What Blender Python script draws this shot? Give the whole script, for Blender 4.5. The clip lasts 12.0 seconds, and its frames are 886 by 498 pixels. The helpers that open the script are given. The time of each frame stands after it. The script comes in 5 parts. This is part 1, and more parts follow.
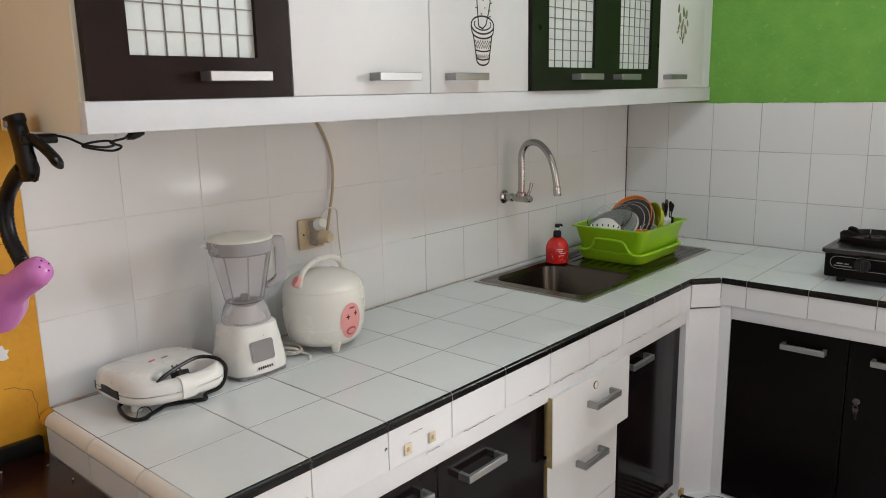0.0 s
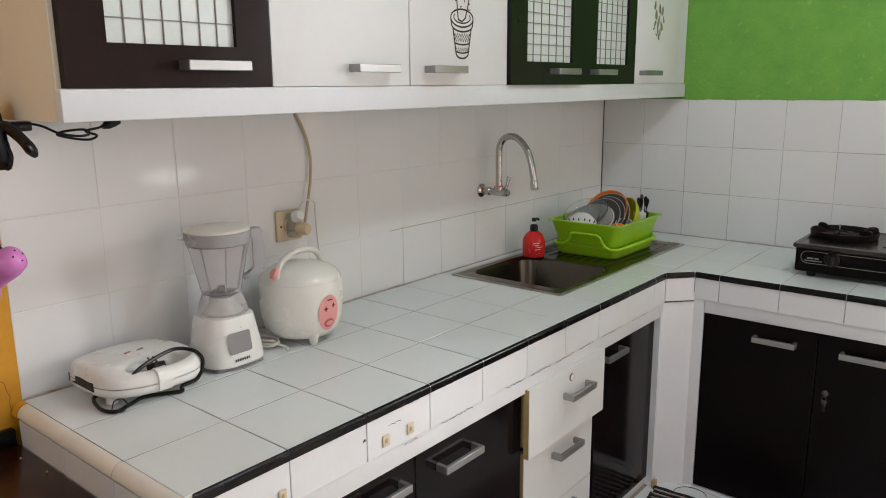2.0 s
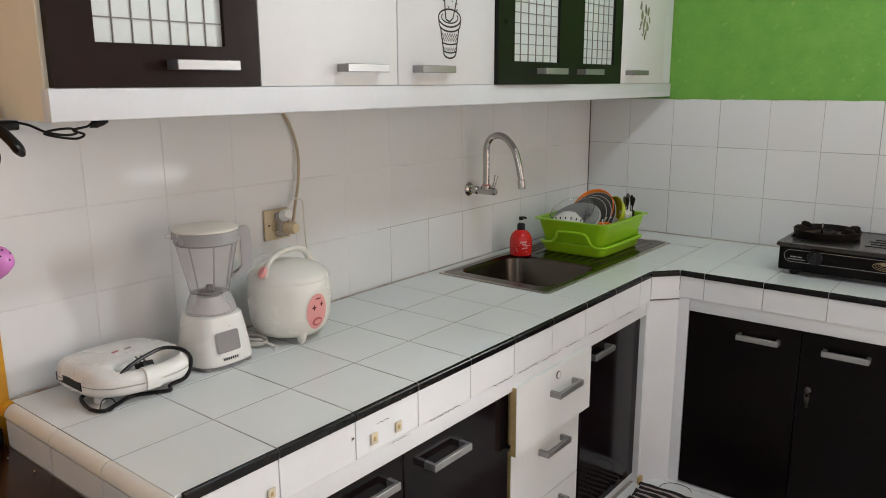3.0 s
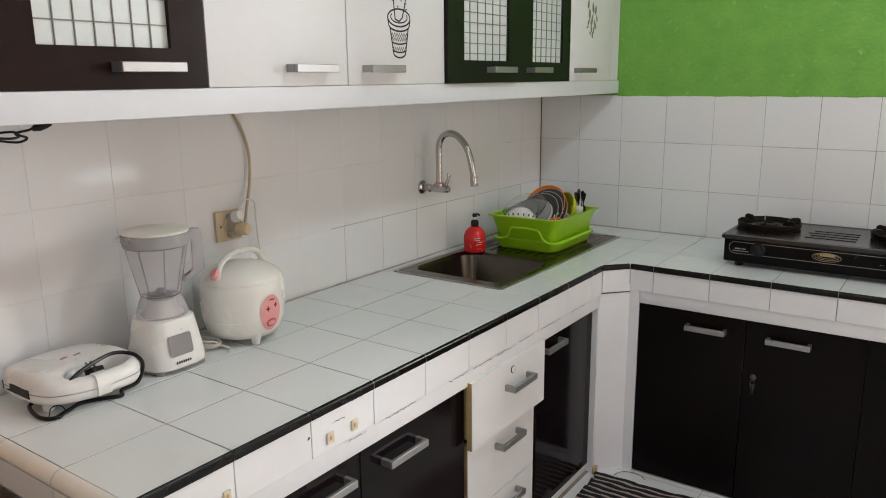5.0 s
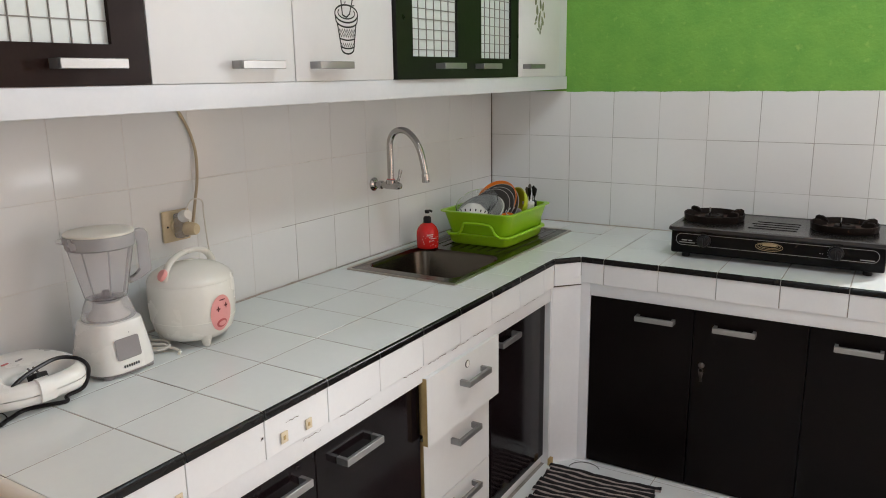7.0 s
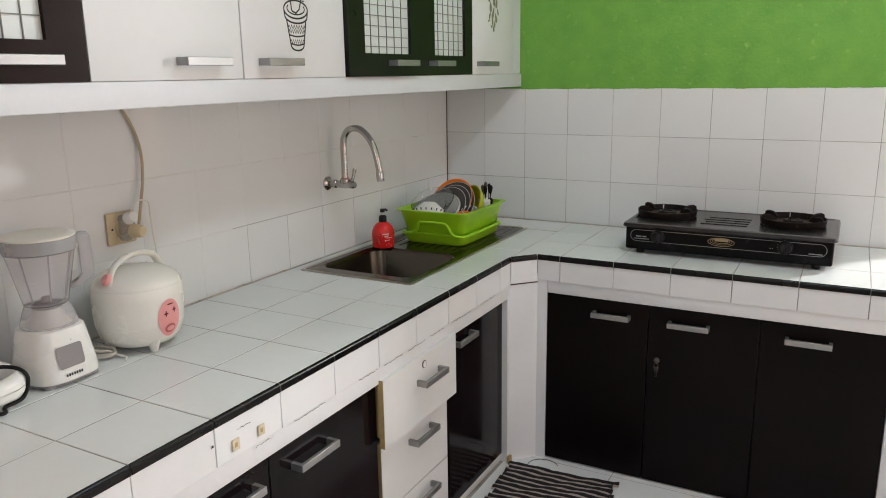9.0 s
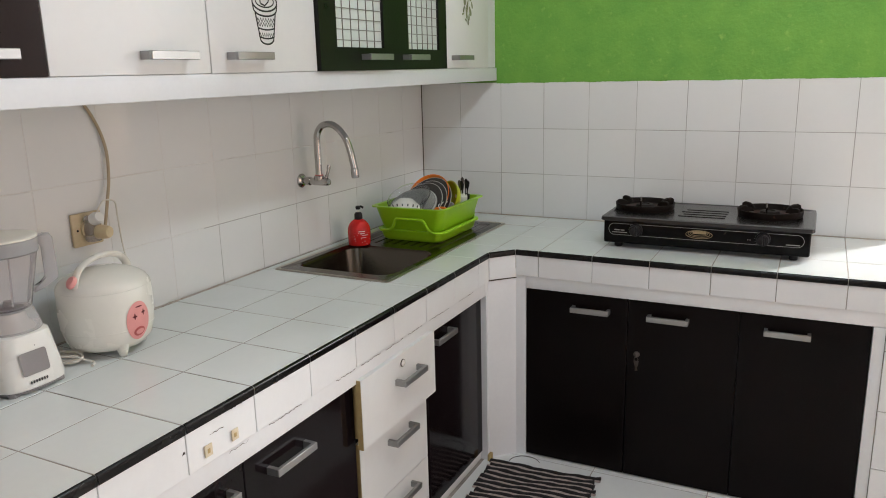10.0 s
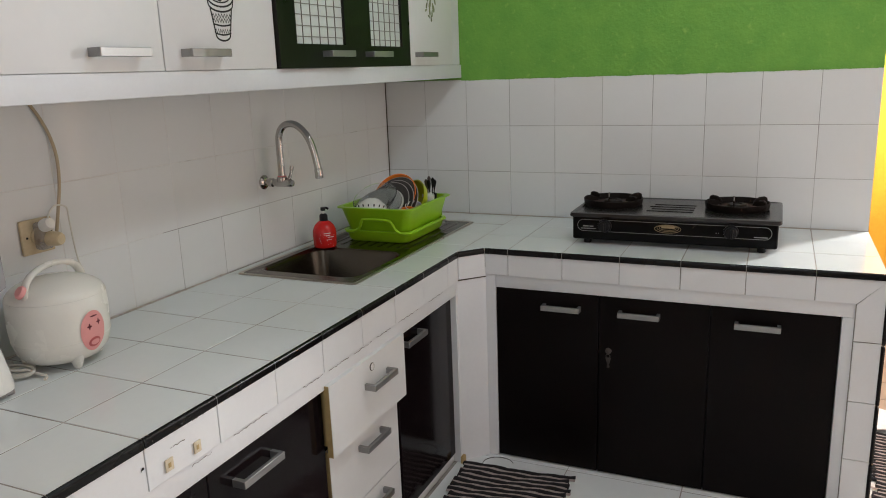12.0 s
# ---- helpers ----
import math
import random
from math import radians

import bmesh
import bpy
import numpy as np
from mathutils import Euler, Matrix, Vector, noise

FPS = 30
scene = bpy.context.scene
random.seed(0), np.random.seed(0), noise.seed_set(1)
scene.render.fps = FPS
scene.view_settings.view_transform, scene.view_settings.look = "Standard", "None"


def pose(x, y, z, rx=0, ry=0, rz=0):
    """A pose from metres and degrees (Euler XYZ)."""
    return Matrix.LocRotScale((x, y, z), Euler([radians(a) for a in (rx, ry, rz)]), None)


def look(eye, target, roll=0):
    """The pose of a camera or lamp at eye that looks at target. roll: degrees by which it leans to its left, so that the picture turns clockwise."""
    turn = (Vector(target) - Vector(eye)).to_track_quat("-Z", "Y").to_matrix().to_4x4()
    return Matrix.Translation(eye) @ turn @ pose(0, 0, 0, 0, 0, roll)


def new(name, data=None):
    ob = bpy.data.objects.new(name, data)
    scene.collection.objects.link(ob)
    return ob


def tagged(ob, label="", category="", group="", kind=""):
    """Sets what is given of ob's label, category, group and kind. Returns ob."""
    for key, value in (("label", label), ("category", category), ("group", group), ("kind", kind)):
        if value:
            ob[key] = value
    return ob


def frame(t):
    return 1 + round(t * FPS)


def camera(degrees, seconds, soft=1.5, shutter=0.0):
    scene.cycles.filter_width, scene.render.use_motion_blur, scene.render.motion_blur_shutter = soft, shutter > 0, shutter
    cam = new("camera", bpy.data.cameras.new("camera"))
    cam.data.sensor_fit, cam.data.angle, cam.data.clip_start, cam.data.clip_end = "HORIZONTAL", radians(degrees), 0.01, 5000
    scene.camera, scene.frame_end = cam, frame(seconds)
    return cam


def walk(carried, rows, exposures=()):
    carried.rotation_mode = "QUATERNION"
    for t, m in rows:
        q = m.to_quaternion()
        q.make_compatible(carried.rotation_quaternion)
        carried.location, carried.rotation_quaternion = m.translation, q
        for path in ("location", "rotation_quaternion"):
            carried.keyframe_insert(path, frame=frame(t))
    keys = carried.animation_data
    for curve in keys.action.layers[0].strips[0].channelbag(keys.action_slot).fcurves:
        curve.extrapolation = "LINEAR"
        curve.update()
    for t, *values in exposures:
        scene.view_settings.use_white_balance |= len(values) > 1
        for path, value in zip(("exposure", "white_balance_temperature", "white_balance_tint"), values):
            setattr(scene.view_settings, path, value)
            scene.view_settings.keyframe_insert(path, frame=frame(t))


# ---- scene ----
cam = camera(61.1, 12.0, soft=1.0)
PATH = [
    (0, (-3.231, -1.7, 1.506), (-1.767, -0.401, 1.096), -1.2),
    (0.5, (-3.237, -1.698, 1.504), (-1.762, -0.411, 1.093), -0.9),
    (1, (-3.24, -1.697, 1.503), (-1.753, -0.425, 1.088), -0.6),
    (1.5, (-3.241, -1.7, 1.504), (-1.746, -0.44, 1.084), -0.5),
    (2, (-3.241, -1.696, 1.502), (-1.736, -0.45, 1.077), -0.5),
    (2.5, (-3.25, -1.699, 1.505), (-1.733, -0.466, 1.079), -0.4),
    (3, (-3.25, -1.701, 1.507), (-1.724, -0.482, 1.076), -0.3),
    (5, (-3.256, -1.72, 1.515), (-1.664, -0.593, 1.074), -0.6),
    (5.5, (-3.258, -1.724, 1.513), (-1.648, -0.624, 1.066), -0.6),
    (6, (-3.259, -1.726, 1.511), (-1.63, -0.656, 1.063), -0.8),
    (6.5, (-3.258, -1.725, 1.511), (-1.612, -0.679, 1.068), -0.9),
    (7, (-3.255, -1.728, 1.51), (-1.598, -0.702, 1.062), -0.9),
    (9, (-3.229, -1.724, 1.508), (-1.518, -0.794, 1.053), -0.9),
    (9.5, (-3.214, -1.712, 1.5), (-1.493, -0.805, 1.039), -1.0),
    (10, (-3.196, -1.711, 1.498), (-1.46, -0.833, 1.034), -1.4),
    (10.5, (-3.178, -1.707, 1.494), (-1.428, -0.855, 1.033), -1.5),
    (11, (-3.164, -1.702, 1.489), (-1.399, -0.882, 1.031), -1.5),
    (11.5, (-3.155, -1.695, 1.486), (-1.379, -0.902, 1.019), -1.8),
    (12, (-3.155, -1.692, 1.483), (-1.382, -0.89, 1.019), -2.1),
]
walk(cam, [(t, look(eye, target, roll)) for t, eye, target, roll in PATH], [(0.0, -0.99, 6185, 10.5), (3.0, -0.97, 6210, 10.5), (6.0, -0.95, 6250, 11), (9.5, -0.92, 6255, 11), (11.0, -1.05, 6255, 11), (11.5, -1.24, 6255, 11), (12.0, -1.27, 6255, 11)])

# ---- world and lights ----
world = bpy.data.worlds.new("sky")
scene.world = world
world.use_nodes = True
sky = world.node_tree.nodes.new("ShaderNodeTexSky")
sky.sky_type, sky.sun_disc = "NISHITA", False
sky.sun_elevation, sky.sun_rotation = radians(50), radians(200)
world.node_tree.links.new(sky.outputs[0], world.node_tree.nodes["Background"].inputs[0])
world.node_tree.nodes["Background"].inputs[1].default_value = 0.12


def lamp(name, kind, m, watts, color, **kw):
    d = bpy.data.lights.new(name, kind)
    d.energy, d.color = watts, color
    for k, v in kw.items():
        if k == "shape":
            d.shape = v
        elif k == "size":
            d.size = v
        elif k == "size_y":
            d.size_y = v
        elif k == "radius":
            d.shadow_soft_size = v
    o = new(name, d)
    o.matrix_world = m
    return o


BULB = (-1.45, -1.68, 2.72)
lamp("bulb_light", "POINT", pose(*BULB), 64, (0.80, 0.935, 1.0), radius=0.09)
# added fills in openings behind camera; daylight in the passage past the stove
# warm fill, added to lift the shaded back wall and floor
lamp("south_fill", "AREA", pose(-1.8, -4.18, 1.35, 90, 0, 0), 44, (1.0, 0.76, 0.62), shape="RECTANGLE", size=2.0, size_y=1.9)
# cool side fill, added to brighten faces that look west
lamp("west_fill", "AREA", pose(-4.79, -1.4, 1.9, 90, 0, -90), 15, (0.95, 0.975, 1.0), shape="RECTANGLE", size=1.2, size_y=0.9)
# strip lamp added so the back-wall tiles show a bright reflection
lamp("tile_glint_light", "AREA", pose(0.23, -4.19, 0.77, 90, 0, 0), 2.4, (1.0, 0.98, 0.95), shape="RECTANGLE", size=0.52, size_y=0.09)
lamp("passage_daylight", "AREA", pose(1.09, -2.885, 1.85, 90, 0, 0), 290, (1.0, 0.98, 0.95), shape="RECTANGLE", size=0.34, size_y=1.0)


# ---- materials ----
def mat(name, color, rough=0.5, metal=0.0, var=0.06, scale=8.0, bump=0.0, bump_scale=60.0, dark=None, random_tint=0.0, island=0.0,
        transmission=0.0, ior=1.45, spots=0.0, spot_color=(0.1, 0.08, 0.06), rough_var=0.08, coat=0.0, specular=0.5, alpha=1.0):
    """Procedural surface: base colour varied at two scales, with optional grime spots, relief and tint by object."""
    m = bpy.data.materials.new(name)
    m.use_nodes = True
    nt = m.node_tree
    n, l = nt.nodes, nt.links
    b = n["Principled BSDF"]
    tc = n.new("ShaderNodeTexCoord")
    geo = n.new("ShaderNodeNewGeometry")

    def noise_tex(s, detail=4.0):
        t = n.new("ShaderNodeTexNoise")
        t.inputs["Scale"].default_value, t.inputs["Detail"].default_value = s, detail
        l.new(geo.outputs["Position"], t.inputs["Vector"])
        return t

    big, fine = noise_tex(scale), noise_tex(scale * 14, 3)
    mixf = n.new("ShaderNodeMath")
    mixf.operation = "MULTIPLY_ADD"
    l.new(fine.outputs["Fac"], mixf.inputs[0])
    mixf.inputs[1].default_value = 0.35
    l.new(big.outputs["Fac"], mixf.inputs[2])
    ramp = n.new("ShaderNodeValToRGB")
    ramp.color_ramp.elements[0].position, ramp.color_ramp.elements[1].position = 0.38, 0.95
    lo = dark or tuple(c * (1 - 2 * var) for c in color)
    ramp.color_ramp.elements[0].color = (*lo, 1)
    ramp.color_ramp.elements[1].color = (*color, 1)
    l.new(mixf.outputs[0], ramp.inputs[0])
    out = ramp.outputs[0]
    if random_tint or island:
        hsv = n.new("ShaderNodeHueSaturation")
        mr = n.new("ShaderNodeMapRange")
        k = random_tint or island
        mr.inputs[3].default_value, mr.inputs[4].default_value = 1 - k, 1 + k * 0.6
        if random_tint:
            l.new(n.new("ShaderNodeObjectInfo").outputs["Random"], mr.inputs[0])
        else:
            l.new(geo.outputs["Random Per Island"], mr.inputs[0])
        l.new(mr.outputs[0], hsv.inputs["Value"])
        l.new(out, hsv.inputs["Color"])
        out = hsv.outputs[0]
    if spots:
        sp = noise_tex(scale * 3.1, 6)
        r2 = n.new("ShaderNodeValToRGB")
        r2.color_ramp.elements[0].position, r2.color_ramp.elements[1].position = 0.68 - spots * 0.2, 0.76
        l.new(sp.outputs["Fac"], r2.inputs[0])
        mx = n.new("ShaderNodeMix")
        mx.data_type = "RGBA"
        l.new(r2.outputs[0], mx.inputs[0])
        l.new(out, mx.inputs[6])
        mx.inputs[7].default_value = (*spot_color, 1)
        out = mx.outputs[2]
    l.new(out, b.inputs["Base Color"])
    rr = n.new("ShaderNodeMapRange")
    rr.inputs[3].default_value, rr.inputs[4].default_value = max(0.02, rough - rough_var), rough + rough_var
    l.new(big.outputs["Fac"], rr.inputs[0])
    l.new(rr.outputs[0], b.inputs["Roughness"])
    b.inputs["Metallic"].default_value = metal
    b.inputs["Transmission Weight"].default_value = transmission
    b.inputs["IOR"].default_value = ior
    b.inputs["Coat Weight"].default_value = coat
    b.inputs["Specular IOR Level"].default_value = specular
    b.inputs["Alpha"].default_value = alpha
    if bump:
        bt = noise_tex(bump_scale, 5)
        bm_ = n.new("ShaderNodeBump")
        bm_.inputs["Strength"].default_value, bm_.inputs["Distance"].default_value = bump, 0.004
        l.new(bt.outputs["Fac"], bm_.inputs["Height"])
        l.new(bm_.outputs[0], b.inputs["Normal"])
    return m


M = {}
M["tile"] = mat("glazed_white_tile", (0.80, 0.80, 0.79), 0.085, var=0.02, scale=3, random_tint=0.025, bump=0.03, bump_scale=9, rough_var=0.03)
M["tile_top"] = mat("glazed_counter_tile", (0.76, 0.79, 0.78), 0.16, var=0.03, scale=4, random_tint=0.02, bump=0.03, bump_scale=9, rough_var=0.07)
M["tile_apron"] = mat("painted_apron_tile", (0.78, 0.785, 0.79), 0.34, var=0.03, scale=9, random_tint=0.02, bump=0.08, bump_scale=40)
M["tile_floor"] = mat("glazed_floor_tile", (0.80, 0.82, 0.81), 0.2, var=0.04, scale=3, random_tint=0.02)
M["tile_brown"] = mat("brown_floor_tile", (0.30, 0.24, 0.19), 0.3, var=0.08, scale=5, random_tint=0.06)
M["bullnose"] = mat("cream_bullnose_tile", (0.82, 0.80, 0.74), 0.22, var=0.05, scale=6, random_tint=0.03)
M["bead"] = mat("black_glazed_bead", (0.006, 0.005, 0.005), 0.26, specular=0.25, var=0.1, scale=12, random_tint=0.1)
M["grout"] = mat("dirty_grout", (0.50, 0.46, 0.42), 0.9, dark=(0.10, 0.085, 0.07), scale=5, bump=0.4, bump_scale=200)
M["grout_white"] = mat("white_grout", (0.82, 0.81, 0.79), 0.8, dark=(0.66, 0.63, 0.60), scale=2.5, bump=0.4, bump_scale=200, spots=0.22, spot_color=(0.12, 0.09, 0.06))
M["grout_mix"] = mat("patchy_grout", (0.64, 0.63, 0.61), 0.9, dark=(0.18, 0.155, 0.13), scale=1.6, bump=0.4, bump_scale=200)
M["grout_light"] = mat("pale_grout", (0.70, 0.69, 0.67), 0.9, dark=(0.42, 0.39, 0.36), scale=3, bump=0.4, bump_scale=200, spots=0.25, spot_color=(0.2, 0.16, 0.12))
M["white_paint"] = mat("white_wall_paint", (0.785, 0.79, 0.80), 0.5, var=0.04, scale=5, bump=0.12, bump_scale=45)
M["green_paint"] = mat("green_wall_paint", (0.19, 0.42, 0.060), 0.6, dark=(0.125, 0.33, 0.045), scale=11, bump=0.8, bump_scale=60, spots=0.34, spot_color=(0.25, 0.46, 0.08))
M["yellow_paint"] = mat("yellow_wall_paint", (0.72, 0.36, 0.022), 0.55, dark=(0.60, 0.27, 0.014), scale=4, bump=0.25, bump_scale=50, spots=0.08, spot_color=(0.36, 0.18, 0.03))
M["beige_paint"] = mat("beige_wall_paint", (0.62, 0.50, 0.42), 0.6, scale=4, bump=0.1)
M["ceiling"] = mat("ceiling_paint", (0.80, 0.79, 0.77), 0.7, scale=3, bump=0.1)
M["laminate"] = mat("white_cabinet_laminate", (0.735, 0.735, 0.73), 0.50, specular=0.3, var=0.03, scale=3, bump=0.03, bump_scale=20)
M["carcass"] = mat("white_cabinet_paint", (0.71, 0.725, 0.745), 0.45, var=0.04, scale=7, bump=0.1, bump_scale=30)
M["cream_side"] = mat("cream_cabinet_side", (0.78, 0.72, 0.58), 0.4, var=0.03, scale=4)
M["dark_wood"] = mat("dark_brown_wood", (0.015, 0.0058, 0.0042), 0.30, specular=0.14, dark=(0.008, 0.0032, 0.0024), scale=10, bump=0.05, bump_scale=80)
M["black_wood"] = mat("black_brown_wood", (0.006, 0.006, 0.004), 0.30, specular=0.3, dark=(0.005, 0.005, 0.004), scale=10, bump=0.05, bump_scale=80)
M["black_door"] = mat("glossy_black_laminate", (0.012, 0.0075, 0.0085), 0.12, specular=0.16, dark=(0.006, 0.004, 0.0045), scale=6, spots=0.01, spot_color=(0.018, 0.015, 0.015), rough_var=0.05, bump=0.015, bump_scale=25)
M["matt_door"] = mat("black_brown_laminate", (0.0060, 0.0038, 0.0035), 0.34, specular=0.10, dark=(0.003, 0.002, 0.0019), scale=6, spots=0.02, spot_color=(0.008, 0.006, 0.006), bump=0.03, bump_scale=60)
M["raw_edge"] = mat("raw_board_edge", (0.52, 0.38, 0.17), 0.7, dark=(0.36, 0.25, 0.10), scale=30)
M["steel"] = mat("brushed_handle_metal", (0.385, 0.38, 0.375), 0.50, metal=1.0, var=0.06, scale=30)
M["chrome"] = mat("chrome", (0.50, 0.48, 0.46), 0.14, metal=1.0, var=0.05, scale=20)
# one steel in two tones: the rim stays lighter than the basin
M["sink_rim"] = mat("worn_steel_rim", (0.48, 0.44, 0.38), 0.32, metal=1.0, var=0.12, scale=14, spots=0.1, spot_color=(0.12, 0.10, 0.08))
# shade and dark reflections of the bowl are put into this colour
M["sink"] = mat("darkened_stainless_sink", (0.112, 0.094, 0.074), 0.25, metal=1.0, var=0.15, scale=9, spots=0.08, spot_color=(0.06, 0.05, 0.04), bump=0.04, bump_scale=120)
M["frost"] = mat("frosted_cabinet_glass", (0.66, 0.70, 0.68), 0.22, var=0.06, scale=5, rough_var=0.04)
M["muntin"] = mat("grey_grid_bar", (0.17, 0.16, 0.14), 0.4, scale=30)
M["ink"] = mat("black_sticker", (0.012, 0.012, 0.012), 0.4, scale=20)
M["leaf_ink"] = mat("olive_leaf_sticker", (0.22, 0.24, 0.13), 0.5, dark=(0.12, 0.14, 0.07), scale=60, island=0.35)
M["white_plastic"] = mat("white_plastic", (0.80, 0.79, 0.75), 0.28, var=0.03, scale=9)
M["lid"] = mat("aged_cream_plastic", (0.76, 0.72, 0.63), 0.34, var=0.04, scale=7)
M["ivory_plastic"] = mat("ivory_plastic", (0.82, 0.80, 0.73), 0.26, var=0.03, scale=8)
M["dim_metal"] = mat("dim_lock_metal", (0.13, 0.11, 0.10), 0.35, metal=0.8, scale=15)
M["grey_plastic"] = mat("grey_plastic", (0.26, 0.24, 0.24), 0.3, scale=15)
M["black_plastic"] = mat("black_plastic", (0.007, 0.006, 0.007), 0.35, specular=0.3, scale=20)
M["jar"] = mat("clear_scratched_jar", (0.97, 0.955, 0.965), 0.16, transmission=0.93, ior=1.10, var=0.03, scale=12)
M["smoke"] = mat("smoky_clear_plastic", (0.88, 0.86, 0.87), 0.2, transmission=0.75, ior=1.12, var=0.05, scale=12)
M["clear_band"] = mat("milky_clear_plastic", (0.76, 0.745, 0.745), 0.25, transmission=0.6, ior=1.15, var=0.05, scale=12)
M["smoke_grey"] = mat("grey_clear_plastic", (0.72, 0.70, 0.71), 0.2, transmission=0.6, ior=1.15, var=0.05, scale=12)
M["pink_face"] = mat("pink_panel", (0.82, 0.36, 0.34), 0.35, scale=15)
M["rose"] = mat("rose_red_detail", (0.55, 0.12, 0.12), 0.35, scale=15)
M["maroon"] = mat("maroon_print", (0.14, 0.02, 0.025), 0.4, scale=20)
M["grey_print"] = mat("grey_print", (0.10, 0.10, 0.11), 0.5, scale=20)
M["pink_lamp"] = mat("pink_enamel", (0.62, 0.20, 0.52), 0.25, var=0.04, scale=9)
M["socket"] = mat("aged_beige_plastic", (0.66, 0.55, 0.36), 0.35, dark=(0.52, 0.40, 0.24), scale=12)
M["cable_beige"] = mat("beige_cable", (0.50, 0.40, 0.27), 0.5, scale=20)
M["cable_white"] = mat("white_cable", (0.72, 0.69, 0.62), 0.4, scale=20)
M["green_plastic"] = mat("lime_green_plastic", (0.33, 0.60, 0.012), 0.30, dark=(0.27, 0.52, 0.010), scale=6)
M["lime_bowl"] = mat("lime_yellow_plastic", (0.52, 0.58, 0.02), 0.3, scale=8)
M["orange"] = mat("orange_plastic", (0.88, 0.22, 0.02), 0.3, scale=8)
M["grey_plate"] = mat("grey_glazed_plate", (0.085, 0.078, 0.072), 0.2, dark=(0.05, 0.046, 0.043), scale=10)
M["white_ceramic"] = mat("white_ceramic", (0.78, 0.77, 0.74), 0.15, scale=8)
M["red_bottle"] = mat("red_plastic_bottle", (0.62, 0.018, 0.016), 0.25, scale=8)
M["white_print"] = mat("white_print", (0.75, 0.60, 0.58), 0.5, scale=20)
M["stove_top"] = mat("grey_enamel_steel", (0.046, 0.041, 0.040), 0.24, metal=0.6, var=0.15, scale=8, spots=0.12, spot_color=(0.07, 0.05, 0.04))
M["stove_body"] = mat("black_enamel", (0.004, 0.0035, 0.0035), 0.2, specular=0.12, scale=8, spots=0.05, spot_color=(0.05, 0.04, 0.03))
M["cast_iron"] = mat("sooty_cast_iron", (0.012, 0.008, 0.0065), 0.5, specular=0.2, scale=20, bump=0.4, bump_scale=120, spots=0.2, spot_color=(0.09, 0.045, 0.025))
M["rust"] = mat("rusty_burner", (0.085, 0.035, 0.020), 0.6, dark=(0.014, 0.009, 0.007), scale=40, bump=0.3)
M["gold"] = mat("gold_print", (0.36, 0.27, 0.15), 0.4, metal=0.3, scale=20)
M["grey_line"] = mat("grey_line_print", (0.30, 0.29, 0.28), 0.5, scale=20)
M["brass"] = mat("brass", (0.62, 0.46, 0.22), 0.3, metal=1.0, scale=20)
M["rug_dark"] = mat("black_rag_weave", (0.020, 0.016, 0.018), 0.95, dark=(0.008, 0.007, 0.008), scale=90, bump=0.9, bump_scale=260, island=0.3)
M["rug_light"] = mat("pinkish_rag_weave", (0.50, 0.42, 0.39), 0.95, dark=(0.30, 0.24, 0.22), scale=90, bump=0.9, bump_scale=260, island=0.12)
M["table_top"] = mat("red_brown_lacquer", (0.040, 0.012, 0.008), 0.22, dark=(0.018, 0.007, 0.005), scale=9, bump=0.03, specular=0.28)
M["soot"] = mat("dark_chipped_cement", (0.10, 0.075, 0.055), 0.9, scale=60)
M["crumb"] = mat("pale_crumb", (0.55, 0.45, 0.34), 0.9, scale=60)
M["cloth"] = mat("white_cloth", (0.75, 0.72, 0.70), 0.9, scale=30, bump=0.3)
M["lamp_glow"] = mat("bulb_glass", (0.9, 0.88, 0.82), 0.4)
M["lamp_glow"].node_tree.nodes["Principled BSDF"].inputs["Emission Color"].default_value = (1, 0.95, 0.86, 1)
M["lamp_glow"].node_tree.nodes["Principled BSDF"].inputs["Emission Strength"].default_value = 6.0


# ---- mesh helpers ----
def mesh_object(name, bm, material, smooth=True):
    me = bpy.data.meshes.new(name)
    bmesh.ops.recalc_face_normals(bm, faces=bm.faces)
    bm.to_mesh(me)
    bm.free()
    for mm in material if isinstance(material, (list, tuple)) else [material]:
        me.materials.append(mm)
    if smooth:
        for p in me.polygons:
            p.use_smooth = True
        me.set_sharp_from_angle(angle=radians(38))
    return new(name, me)


def part(name, bm, material, parent, label="", smooth=True):
    ob = mesh_object(name, bm, material, smooth)
    ob.parent = parent
    if label:
        ob["label"] = label
    return ob


def thing(name, m, label, category, group="", kind=""):
    ob = new(name)
    ob.empty_display_size = 0.05
    ob.matrix_world = m
    return tagged(ob, label, category, group, kind)


def structure(name, bm, material, label="", smooth=False):
    return tagged(mesh_object(name, bm, material, smooth), label or name.replace("_", " "), "", "", "structure")


def box(x0, x1, y0, y1, z0, z1, bevel=0.0, seg=2, bm=None):
    bm = bm or bmesh.new()
    made = bmesh.ops.create_cube(bm, size=1)["verts"]
    bmesh.ops.scale(bm, vec=(abs(x1 - x0), abs(y1 - y0), abs(z1 - z0)), verts=made)
    bmesh.ops.translate(bm, vec=((x0 + x1) / 2, (y0 + y1) / 2, (z0 + z1) / 2), verts=made)
    if bevel:
        es = list({e for v in made for e in v.link_edges})
        bmesh.ops.bevel(bm, geom=es, offset=bevel, segments=seg, affect="EDGES", profile=0.5)
    return bm


